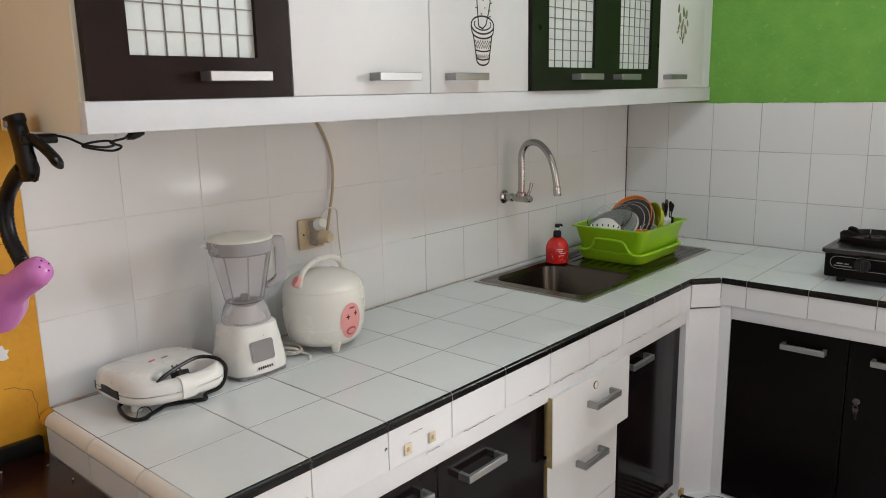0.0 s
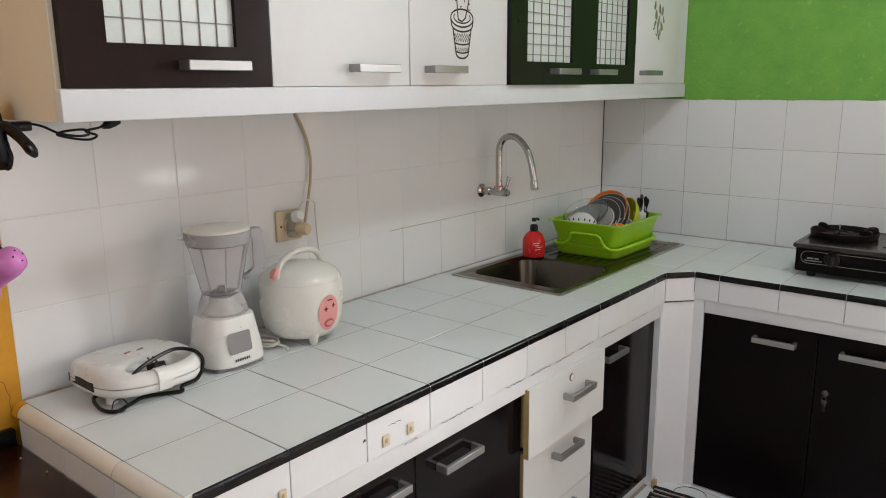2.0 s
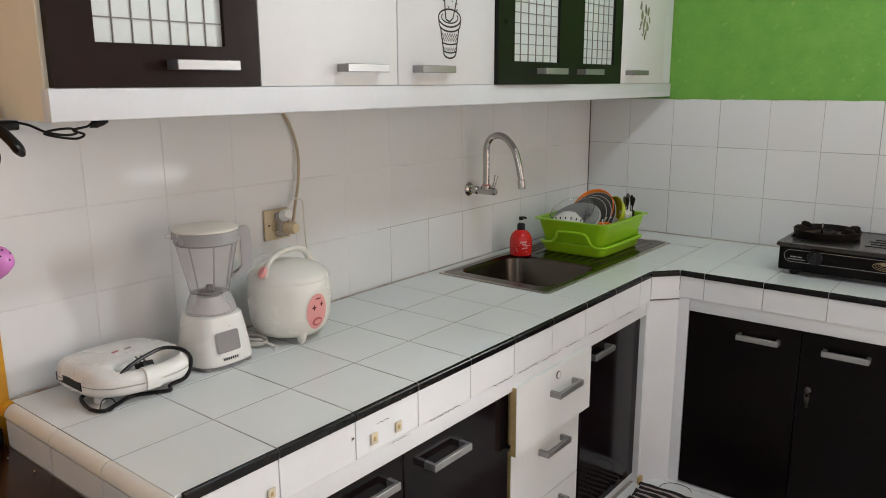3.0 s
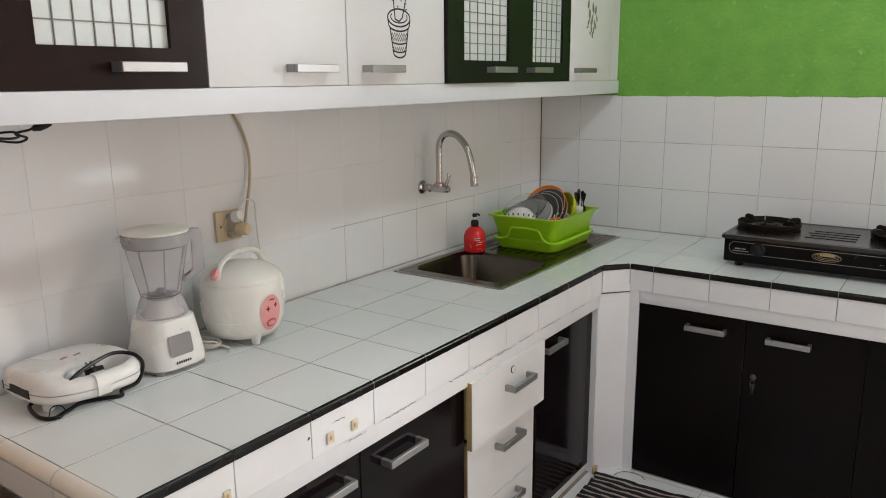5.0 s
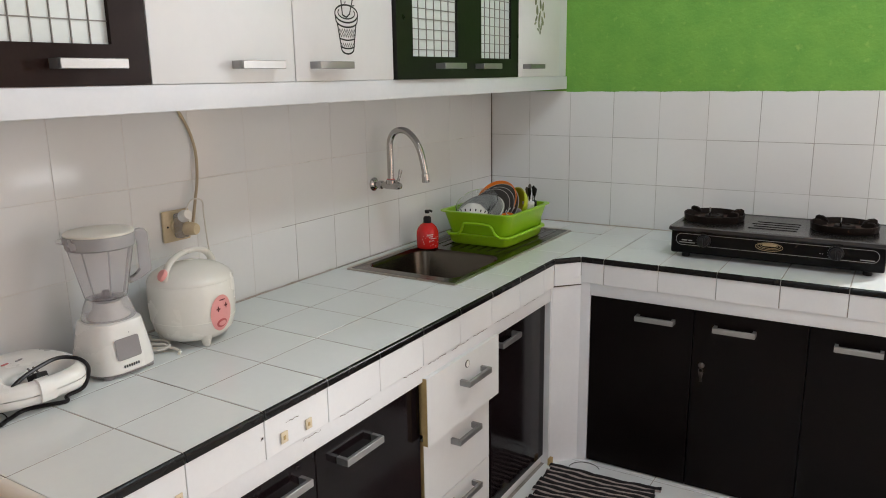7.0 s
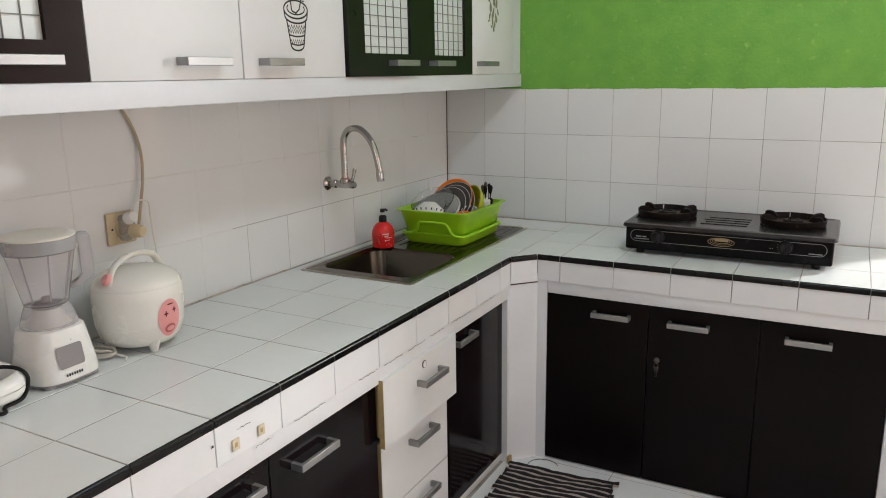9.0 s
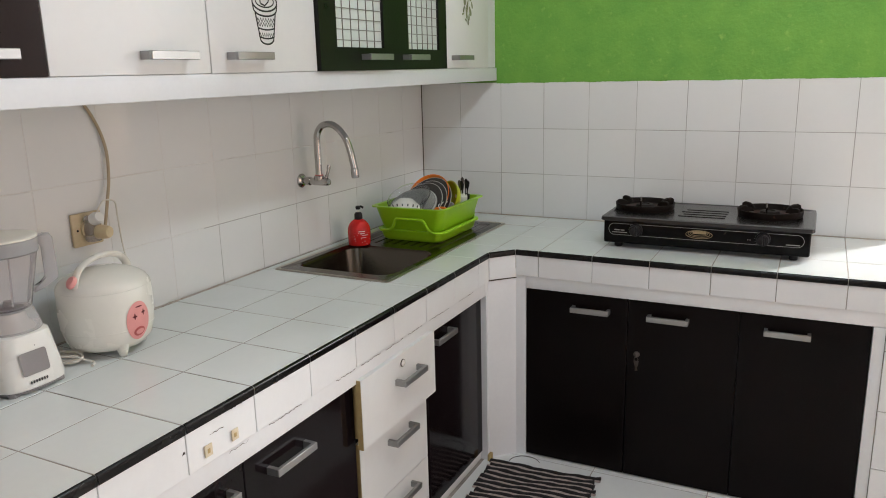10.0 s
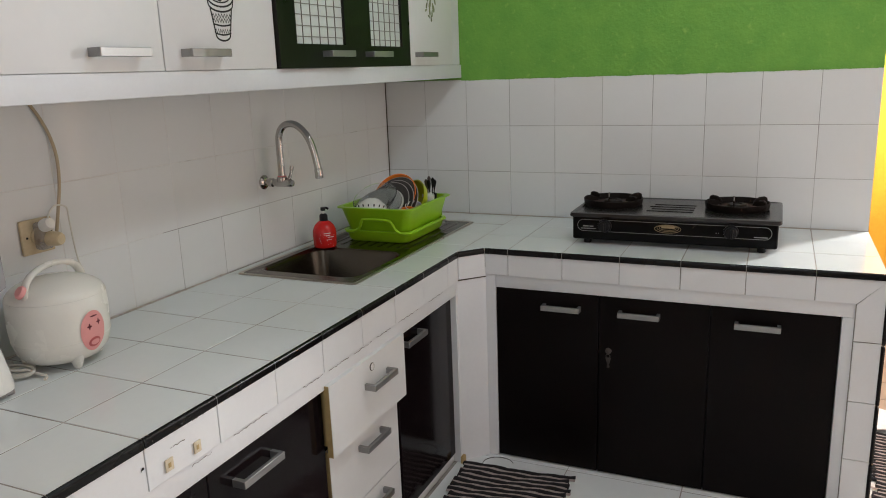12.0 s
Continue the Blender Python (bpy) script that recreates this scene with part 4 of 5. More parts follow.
dish("glass_bowl", bowl_profile(0.092, 0.040, 0.003), (-0.535, -0.226, RZ + 0.108), (-0.50, 0.02, 0.84), M["glass"], "clear glass bowl leaning in the rack", "bowl")
dish("plate", plate_profile(0.104), (-0.545, -0.240, RZ + 0.086), (-0.52, 0.02, 0.80), M["grey_plate"], "dark plate with pale rim lying aslant", "plate")
dish("plate", plate_profile(0.106, 0.012), (-0.552, -0.242, RZ + 0.094), (-0.52, 0.02, 0.80), M["white_ceramic"], "white rimmed plate lying aslant", "plate")
dish("plate", plate_profile(0.100, 0.010), (-0.558, -0.243, RZ + 0.100), (-0.52, 0.02, 0.80), M["glass"], "clear glass plate with pale rim lying aslant", "plate")
wb = dish("bowl", list(reversed([(0.0, 0.050), (0.032, 0.050), (0.036, 0.046), (0.062, 0.022), (0.072, 0.0), (0.068, 0.0), (0.05, 0.024), (0.03, 0.043), (0.0, 0.044)])),
          (-0.606, -0.236, RZ + 0.090), (0.36, 0.12, 0.90), M["white_ceramic"], "white bowl with black dashes turned upside down", "bowl")
for i in range(20):
    a = 2 * math.pi * i / 20
    bm = box(-0.0022, 0.0022, -0.0008, 0.0008, -0.007, 0.007)
    p = part("dash", moved(bm, Matrix.Rotation(a, 4, "Z") @ pose(0, -0.0682, 0.0115, 24, 0, 0)), M["ink"], wb, "black dash")
dish("bowl", bowl_profile(0.036, 0.03), (-0.560, -0.372, RZ + 0.066), (-0.35, -0.2, 0.9), M["orange"], "small orange bowl in the rack corner", "bowl")
dish("cup", [(0.0, 0), (0.026, 0), (0.028, 0.003), (0.033, 0.066), (0.0305, 0.066), (0.026, 0.006), (0.0, 0.005)], (-0.505, -0.372, RZ + 0.050), (-0.35, -0.15, 0.92), M["white_ceramic"], "white cup with a band in the rack", "cup")
dish("cup", [(0.0, 0), (0.024, 0), (0.026, 0.003), (0.031, 0.07), (0.0285, 0.07), (0.024, 0.006), (0.0, 0.005)], (-0.392, -0.385, RZ + 0.134), (0.15, 0.2, -0.95), M["white_ceramic"], "white cup turned over in the rack", "cup")

cut = thing("cutlery_holder", pose(-0.367, -0.384, RZ + 0.004), "black cutlery holder full of spoons and forks", "cutlery holder")
part("holder", lathe([(0.020, 0), (0.021, 0.004), (0.026, 0.128), (0.024, 0.128), (0.019, 0.006), (0.0, 0.005)], 20), M["black_plastic"], cut)
rc = random.Random(11)
for i in range(7):
    a = rc.uniform(0, 360)
    t = Vector((math.cos(radians(a)) * 0.022, math.sin(radians(a)) * 0.026, rc.uniform(0.165, 0.205)))
    b0 = Vector((t.x * 0.3, t.y * 0.3, 0.012))
    bm = tube([b0, b0.lerp(t, 0.75), b0.lerp(t, 0.86), b0.lerp(t, 0.95), t], [0.002, 0.0022, 0.006, 0.0085, 0.003], 8, flat=0.35, up=(1, 0, 0))
    part("spoon", bm, M["dim_metal"] if i % 3 == 0 else M["black_plastic"], cut)

# ---- gas stove ----
stove = thing("gas_stove", pose(-0.285, -1.358, TOP, 0, 0, -90), "black two-burner table gas stove with a grey steel top", "gas stove")
part("body", box(-0.350, 0.350, -0.182, 0.185, 0.017, 0.106, 0.008, 3), M["stove_body"], stove, "black enamel body")
part("top_plate", loft([ring(rounded(x0, -x0, y0, -y0 - 0.002, r), z + 0.018) for x0, y0, r, z in (
    (-0.358, -0.192, 0.016, 0.084), (-0.361, -0.195, 0.018, 0.088), (-0.358, -0.192, 0.016, 0.098), (-0.346, -0.180, 0.014, 0.1005), (-0.340, -0.174, 0.014, 0.098), (-0.334, -0.168, 0.014, 0.0975))]), M["stove_top"], stove, "grey steel top plate")
for x in (-0.30, 0.30):
    for y in (-0.15, 0.15):
        part("foot", lathe([(0.013, 0.0), (0.015, 0.003), (0.014, 0.018)], 16, center=(x, y, 0)), M["black_plastic"], stove)
fy = -0.1825
bm = bmesh.new()


def outline_strip(bm, pts, w, y):
    n_ = len(pts)
    l, r = [], []
    for i, p in enumerate(pts):
        d_ = (Vector(pts[(i + 1) % n_]) - Vector(pts[i - 1])).normalized()
        l.append(bm.verts.new((p[0] - d_.y * w / 2, y, p[1] + d_.x * w / 2)))
        r.append(bm.verts.new((p[0] + d_.y * w / 2, y, p[1] - d_.x * w / 2)))
    for i in range(n_):
        j = (i + 1) % n_
        bm.faces.new((l[i], l[j], r[j], r[i]))


outline_strip(bm, rounded(-0.330, 0.330, 0.050, 0.092, 0.0205, 8), 0.0016, fy - 0.0008)
part("panel_line", bm, M["grey_line"], stove, "thin grey printed outline")
for rx, rz, w in ((0.045, 0.0145, 0.0016), (0.037, 0.0110, 0.0014), (0.029, 0.0078, 0.0014)):
    bm = bmesh.new()
    outline_strip(bm, [(-0.008 + rx * math.cos(2 * math.pi * i / 40), 0.071 + (0.0145 - rz) * 0.5 + rz * math.sin(2 * math.pi * i / 40)) for i in range(40)], w, fy - 0.0009)
    part("emblem", bm, M["gold"], stove, "gold printed oval")
part("emblem", box(-0.030, 0.016, fy - 0.0014, fy, 0.073, 0.0815, 0.0005, 1), M["gold"], stove, "gold printed bar")
for x0, x1, z0, z1 in ((-0.310, -0.290, 0.066, 0.070), (-0.318, -0.262, 0.058, 0.0605), (0.275, 0.318, 0.0555, 0.0585), (-0.286, -0.272, 0.066, 0.0695), (0.152, 0.156, 0.064, 0.066), (0.160, 0.163, 0.064, 0.066)):
    part("print_bar", box(x0, x1, fy - 0.0011, fy, z0, z1), M["grey_line"], stove)
for kx in (-0.230, 0.202):
    kn = part("knob", moved(lathe([(0.0245, 0), (0.0245, 0.006), (0.0205, 0.010), (0.019, 0.024), (0.015, 0.027), (0.0, 0.027)], 28), pose(kx, fy + 0.001, 0.071, 90, 0, 0)), M["black_plastic"], stove, "round black knob")
    part("grip", moved(box(-0.0035, 0.0035, -0.018, 0.018, 0.024, 0.033, 0.002), pose(kx, fy + 0.001, 0.071, 90, 0, 8)), M["black_plastic"], kn)
    for i in range(9):
        a = radians(100 + i * 20)
        x, z = kx + 0.0255 * math.cos(a), 0.071 + 0.0255 * math.sin(a)
        if 0.046 < z < 0.098:
            part("tick", box(x - 0.0008, x + 0.0008, fy - 0.0009, fy, z - 0.0008, z + 0.0008), M["grey_line"], stove)
for i in range(4):
    y = -0.085 + i * 0.044
    part("top_groove", box(-0.098 + 0.012 * (i % 2), 0.065, y - 0.0035, y + 0.0035, 0.1148, 0.1175, 0.0012, 1), M["stove_body"], stove, "dark pressed groove")
part("top_slot", box(0.300, 0.306, -0.05, 0.06, 0.1145, 0.1170), M["stove_body"], stove)
for bx, by in ((-0.243, 0.030), (0.207, 0.030)):
    tv = part("trivet", lathe([(0.096, 0.1160), (0.108, 0.1160), (0.1100, 0.1190), (0.1125, 0.1400), (0.1095, 0.1410), (0.1065, 0.1200), (0.096, 0.1185)], 40, center=(bx, by, 0)), M["cast_iron"], stove, "sooty cast iron pan support")
    for a in (28, 152, 208, 332):
        ear = prism([(0.060, 0.134), (0.068, 0.146), (0.084, 0.1535), (0.102, 0.1550), (0.111, 0.1500), (0.1130, 0.1380), (0.1100, 0.1180), (0.104, 0.1180), (0.102, 0.1330), (0.080, 0.1330)], -0.0055, 0.0055, bevel=0.002)
        part("prong", moved(ear, Matrix.Translation((bx, by, 0)) @ pose(0, 0, 0, 0, 0, a) @ pose(0, 0, 0, 90, 0, 0)), M["cast_iron"], tv)
    part("burner_bowl", lathe([(0.088, 0.1170), (0.080, 0.1210), (0.05, 0.1180), (0.0, 0.1180)], 32, center=(bx, by, 0)), M["rust"], stove, "rusty drip pan")
    part("burner_head", lathe([(0.034, 0.1180), (0.036, 0.1260), (0.032, 0.1330), (0.018, 0.1350), (0.016, 0.1310), (0.0, 0.1310)], 32, center=(bx, by, 0)), M["cast_iron"], stove, "dark burner head")
    part("burner_pin", tube([(bx - 0.01, by - 0.03, 0.1180), (bx - 0.01, by - 0.03, 0.1660)], [0.0045, 0.0025], 8), M["chrome"], stove, "small igniter pin")

# ---- rice cooker ----
ck = thing("rice_cooker", pose(-1.981, -0.155, TOP) @ Matrix.Diagonal((0.96, 0.96, 1.04, 1)), "small ivory rice cooker with a pink face panel and carrying handle", "rice cooker")
PROF = [(0.058, 0.014), (0.088, 0.019), (0.104, 0.036), (0.1120, 0.064), (0.1148, 0.095), (0.1150, 0.132), (0.1136, 0.1590)]


def ck_r(z):
    for (r0, z0), (r1, z1) in zip(PROF, PROF[1:]):
        if z0 <= z <= z1:
            return r0 + (r1 - r0) * (z - z0) / max(z1 - z0, 1e-6)
    return PROF[-1][0]


part("body", lathe(PROF + [(0.1128, 0.1600)], 56), M["ivory_plastic"], ck, "ivory plastic body")
part("lid", lathe([(0.1127, 0.1602), (0.1133, 0.1606), (0.1115, 0.1660), (0.1050, 0.1750), (0.0940, 0.1835), (0.0780, 0.1918), (0.0540, 0.1985), (0.0260, 0.2030), (0.0, 0.2040)], 56), M["ivory_plastic"], ck, "domed ivory lid")
part("body_seam", lathe([(0.1118, 0.0640), (0.1126, 0.0650), (0.1128, 0.0660), (0.1123, 0.0668)], 56), M["ivory_plastic"], ck, "fine moulded seam")
for a in (-20, -110, 70, 160):
    x, y = 0.082 * math.cos(radians(a)), 0.082 * math.sin(radians(a))
    part("foot", lathe([(0.007, 0.0), (0.0095, 0.002), (0.0195, 0.032)], 16, center=(x, y, 0)), M["ivory_plastic"], ck)
hpts = [(-0.098, -0.020, 0.170), (-0.092, -0.018, 0.194), (-0.072, -0.014, 0.215), (-0.035, -0.006, 0.227), (0.0, 0.0, 0.230), (0.035, 0.006, 0.227), (0.072, 0.014, 0.215), (0.092, 0.018, 0.194), (0.098, 0.020, 0.170)]
part("carry_handle", tube(smooth_path(hpts, 6), 0.0115, 12, flat=0.62, up=(0, 0, 1)), M["ivory_plastic"], ck, "arched ivory carrying handle")
part("lid_button", moved(lathe([(0.013, 0), (0.013, 0.006), (0.010, 0.010), (0.0, 0.011)], 20, sx=1.2), pose(-0.104, -0.024, 0.190, 0, -50, 0)), M["pink_face"], ck, "pink lid button")


def face_patch(ca, cz, ra, rz, lift, n=28, rings_=4):
    """An oval inlay on the cooker's side."""
    bm = bmesh.new()
    c = bm.verts.new(((ck_r(cz) + lift) * math.cos(radians(ca)), (ck_r(cz) + lift) * math.sin(radians(ca)), cz))
    prev = None
    for k in range(1, rings_ + 1):
        cur = []
        for i in range(n):
            u = 2 * math.pi * i / n
            a, z = radians(ca + ra * k / rings_ * math.cos(u)), cz + rz * k / rings_ * math.sin(u)
            r = ck_r(z) + lift
            cur.append(bm.verts.new((r * math.cos(a), r * math.sin(a), z)))
        for i in range(n):
            j = (i + 1) % n
            bm.faces.new((c, cur[i], cur[j]) if prev is None else (prev[i], cur[i], cur[j], prev[j]))
        prev = cur
    return bm


FA = -90
face = part("face_panel", face_patch(FA, 0.084, 17.5, 0.047, 0.0016), M["pink_face"], ck, "oval pink control panel")
for da, dz_, ra, rz in ((-6, 0.012, 3.6, 0.0022), (-6, 0.012, 1.1, 0.008), (7, 0.018, 3.4, 0.0022), (7, 0.018, 1.1, 0.008), (-6, 0.012, 1.8, 0.004), (7, 0.018, 1.7, 0.004)):
    part("face_print", face_patch(FA + da, 0.084 + dz_, ra, rz, 0.0024, 8, 1), M["maroon"], face)
part("switch_frame", face_patch(FA, 0.058, 8.5, 0.0115, 0.0026), M["rose"], face, "rose red switch surround")
part("switch", face_patch(FA, 0.058, 6.0, 0.0065, 0.0045), M["pink_face"], face, "pink switch lever")
part("print_bar", face_patch(FA + 1, 0.118, 5.5, 0.0018, 0.0026, 8, 1), M["maroon"], face)

# ---- blender ----
bl = thing("blender", pose(-2.224, -0.152, TOP), "white jug blender with a clear scratched jar", "blender")
part("base", lathe([(0.076, 0.010), (0.0785, 0.012), (0.0790, 0.020), (0.0750, 0.050), (0.0670, 0.096), (0.0630, 0.119), (0.0612, 0.1255), (0.0560, 0.1290)], 48, power=3.4), M["white_plastic"], bl, "white motor base")
part("base_plate", lathe([(0.073, 0.005), (0.0765, 0.006), (0.0768, 0.0098)], 48, power=3.4), M["grey_plastic"], bl, "grey bottom plate")
for x in (-0.055, 0.055):
    for y in (-0.055, 0.055):
        part("foot", lathe([(0.012, 0.0), (0.012, 0.012)], 14, center=(x, y, 0)), M["grey_plastic"], bl)


def on_front(x0, x1, z0, z1, lift=0.0012):
    """A thin panel lying on the sloping front of the base."""
    def fy_(z):
        return -(0.0790 if z < 0.020 else 0.0790 - (z - 0.020) / 0.030 * 0.0040 if z < 0.05 else 0.0750 - (z - 0.05) / 0.046 * 0.0080)
    pts = [(x, z) for x, z in rounded(x0, x1, z0, z1, min(0.006, (z1 - z0) / 2.2), 4)]
    bm = bmesh.new()
    f = bm.faces.new([bm.verts.new((x, fy_(z) - lift, z)) for x, z in pts])
    bmesh.ops.solidify(bm, geom=[f], thickness=-0.0012)
    return bm


part("switch_panel", on_front(-0.040, 0.024, 0.042, 0.092), M["grey_plastic"], bl, "grey rectangular switch panel")
part("indicator", on_front(0.0, 0.003, 0.100, 0.103), M["grey_line"], bl)
for i in range(7):
    part("print_bar", on_front(-0.028 + i * 0.0062, -0.0235 + i * 0.0062, 0.0225, 0.0295), M["grey_print"], bl)
part("collar", lathe([(0.060, 0.1295), (0.0605, 0.134), (0.053, 0.160), (0.0465, 0.176), (0.045, 0.178)], 40), M["smoke"], bl, "smoky plastic jar collar")
part("jar_band", lathe([(0.0742, 0.3030), (0.0768, 0.3308), (0.0776, 0.3312), (0.0754, 0.3025)], 48), M["clear_band"], bl, "milky rim band of the jar")
part("coupling", lathe([(0.044, 0.1300), (0.040, 0.138), (0.030, 0.150), (0.028, 0.168)], 32), M["white_plastic"], bl, "white drive coupling inside the collar")
part("blade_hub", lathe([(0.030, 0.172), (0.030, 0.180), (0.012, 0.184), (0.008, 0.196), (0.0, 0.197)], 20), M["grey_plastic"], bl)
part("jar", lathe([(0.045, 0.1785), (0.047, 0.181), (0.072, 0.300), (0.0735, 0.302), (0.0765, 0.331), (0.0745, 0.331), (0.0695, 0.300), (0.0445, 0.183), (0.0, 0.181)], 48), M["jar"], bl, "clear measuring jar")
for a in (200, 250, 300, 340):
    c, s = math.cos(radians(a)), math.sin(radians(a))
    part("jar_rib", tube([(0.0425 * c, 0.0425 * s, 0.19), (0.066 * c, 0.066 * s, 0.298)], 0.0022, 6), M["smoke_grey"], bl)
part("jar_seam", lathe([(0.0724, 0.2995), (0.0736, 0.2995), (0.0738, 0.3008), (0.0726, 0.3008)], 48, ), M["smoke_grey"], bl)
part("lid", lathe([(0.072, 0.3315), (0.0768, 0.3320), (0.0770, 0.3355), (0.0745, 0.3375), (0.060, 0.3385), (0.030, 0.3388), (0.0, 0.3388)], 44), M["lid"], bl, "ivory lid")
part("pour_lip", moved(prism([(0.066, -0.018), (0.094, 0.0), (0.066, 0.018)], 0.316, 0.330, bevel=0.003), pose(0, 0, 0, 0, 0, 160)), M["jar"], bl)
outline = [(0.070, 0.330), (0.088, 0.333), (0.100, 0.331), (0.1045, 0.323), (0.1065, 0.242), (0.1045, 0.229), (0.080, 0.213), (0.054, 0.204), (0.056, 0.217), (0.073, 0.223), (0.083, 0.234), (0.083, 0.302), (0.078, 0.314), (0.070, 0.316)]
part("jar_handle", moved(prism(outline, -0.011, 0.011, bevel=0.003), pose(0, 0, 0, 0, 0, -28) @ pose(0, 0, 0, 90, 0, 0)), M["smoke_grey"], bl, "smoky plastic jar handle")

# ---- sandwich maker ----
sm = thing("sandwich_maker", pose(-2.449, -0.135, TOP) @ Matrix.Diagonal((0.955, 1, 1, 1)), "white sandwich maker with its black cord wrapped round", "sandwich maker")
SM_EDGE = [(-0.117, 0.082), (-0.1195, 0.026), (-0.119, -0.034), (-0.096, -0.088), (-0.030, -0.119), (0.030, -0.121), (0.088, -0.111), (0.117, -0.078), (0.121, -0.015), (0.106, 0.052), (0.070, 0.092), (0.015, 0.104), (-0.055, 0.102)]
SM_EDGE = [(p.x, p.y) for p in smooth_path([(x, y, 0) for x, y in SM_EDGE[-1:] + SM_EDGE + SM_EDGE[:2]], 8)[8:-8]][:-1]
GRIP_C, GRIP_N = (0.020, -0.070), 72


def edge_at(a):
    """Where the ray at angle a from the grip's hole meets the shell's edge."""
    dx, dy = math.cos(a), math.sin(a)
    best = 0.0
    for (x0, y0), (x1, y1) in zip(SM_EDGE, SM_EDGE[1:] + SM_EDGE[:1]):
        ex, ey = x1 - x0, y1 - y0
        det = ex * dy - ey * dx
        if abs(det) > 1e-9:
            rx, ry = x0 - GRIP_C[0], y0 - GRIP_C[1]
            r = (ex * ry - ey * rx) / det
            u = (dx * ry - dy * rx) / det
            if r > best and -1e-6 <= u <= 1.000001:
                best = r
    return best


def shell(z0, crown, fall):
    """Half of the clam body from the seam at z0 to its crown, with the finger hole of the handle through it."""
    s_ = 1 if crown > z0 else -1
    rim, hole_ = [], []
    for i in range(GRIP_N):
        a = 2 * math.pi * i / GRIP_N
        r = edge_at(a)
        rim.append((a, r))
        k = (abs(math.cos(a) / 0.076) ** 2.3 + abs(math.sin(a) / (0.024 if math.sin(a) > 0 else 0.022)) ** 2.3) ** (-1 / 2.3)
        hole_.append(k)

    def crown_at(y):
        t_ = min(1.0, max(0.0, (-0.030 - y) / 0.070))
        return crown - s_ * fall * t_ * t_ * (3 - 2 * t_)

    out = []
    for k_ in range(11):
        lp = []
        for (a, r), h in zip(rim, hole_):
            if k_ < 5:
                ins, up_ = ((0.0, 0.0), (0.0006, 0.40), (0.0035, 0.66), (0.0095, 0.86), (0.019, 0.96))[k_]
                q = r - min(ins, (r - h) * 0.45)
            else:
                lo_r = r - min(0.019, (r - h) * 0.45)
                q = (h + 0.004) + (lo_r - h - 0.004) * (0.72, 0.45, 0.22, 0.08, 0.0, 0.0)[k_ - 5] if k_ < 10 else h
                up_ = (0.99, 1.0, 0.99, 0.93, 0.80, 0.0)[k_ - 5]
            x, y = GRIP_C[0] + q * math.cos(a), GRIP_C[1] + q * math.sin(a)
            lp.append((x, y, z0 + (crown_at(y) - z0) * up_))
        out.append(lp)
    return loft(out, False, False)


part("upper_shell", shell(0.0455, 0.083, 0.013), M["white_plastic"], sm, "rounded white upper shell with a grip hole")
part("lower_shell", shell(0.0440, 0.017, 0.004), M["white_plastic"], sm, "white lower shell")
# solid black pieces stand for the shade in the seam and hinge slit
part("hot_plate", prism([(x * 0.975, y * 0.90 + 0.008) for x, y in SM_EDGE if y > -0.04], 0.0435, 0.0460), M["black_plastic"], sm, "black sheet standing for the shade between the halves")
part("hinge_slot", box(-0.1212, -0.113, -0.032, 0.080, 0.033, 0.0530, 0.001, 1), M["black_plastic"], sm, "black strip standing for the shaded hinge slit")
for x, y in ((-0.085, -0.040), (0.075, -0.040), (-0.085, 0.07), (0.065, 0.07)):
    part("foot", lathe([(0.011, 0.0), (0.013, 0.002), (0.013, 0.022)], 14, center=(x, y, 0)), M["white_plastic"], sm)
clasp = loft([ring([(-w_, y0), (w_, y0 - 0.001), (w_, y1), (-w_, y1)], z) for w_, y0, y1, z in (
    (0.0160, -0.1225, -0.094, 0.027), (0.0165, -0.1265, -0.092, 0.034), (0.0165, -0.1270, -0.092, 0.052), (0.0160, -0.1240, -0.092, 0.064), (0.0150, -0.1170, -0.096, 0.0715), (0.0140, -0.1080, -0.100, 0.0735))])
part("clasp", clasp, M["white_plastic"], sm, "white clip round the handle")
for x, m_ in ((-0.012, "rose"), (0.020, "grey_plastic")):
    part("indicator", moved(prism(rounded(-0.009, 0.009, -0.003, 0.003, 0.0026, 4), 0.0822, 0.0842), pose(x, 0.012, 0, 0, 0, 12)), M[m_], sm)
cord = [(-0.068, -0.092, 0.062), (-0.046, -0.086, 0.072), (-0.018, -0.079, 0.080), (0.022, -0.068, 0.085), (0.062, -0.060, 0.087), (0.092, -0.066, 0.082), (0.110, -0.084, 0.072), (0.1175, -0.092, 0.050), (0.102, -0.090, 0.014),
        (0.062, -0.086, 0.006), (0.046, -0.110, 0.005), (0.014, -0.096, 0.006), (-0.029, -0.074, 0.005), (-0.070, -0.088, 0.005), (-0.108, -0.100, 0.005), (-0.124, -0.068, 0.006), (-0.112, -0.010, 0.010), (-0.085, 0.0, 0.014)]
part("cord", tube(smooth_path(cord, 7), 0.0044, 8), M["black_plastic"], sm, "thin black power cord")
plug_m = pose(0.006, -0.080, 0.066, -24, 12, 24)
pl = part("plug", moved(box(-0.019, 0.019, -0.013, 0.013, -0.010, 0.010, 0.003), plug_m), M["black_plastic"], sm, "black two-pin plug")
for x in (-0.009, 0.009):
    part("pin", moved(tube([(x, 0.0, 0.009), (x - 0.004, 0.006, 0.026)], 0.0022, 8), plug_m), M["dim_metal"], pl)
part("cord_tie", tube(smooth_path([(-0.112, -0.090, 0.008), (-0.100, -0.080, 0.020), (-0.082, -0.082, 0.020), (-0.080, -0.098, 0.010), (-0.098, -0.108, 0.004), (-0.115, -0.098, 0.006)], 5), 0.0013, 6), M["black_plastic"], sm)

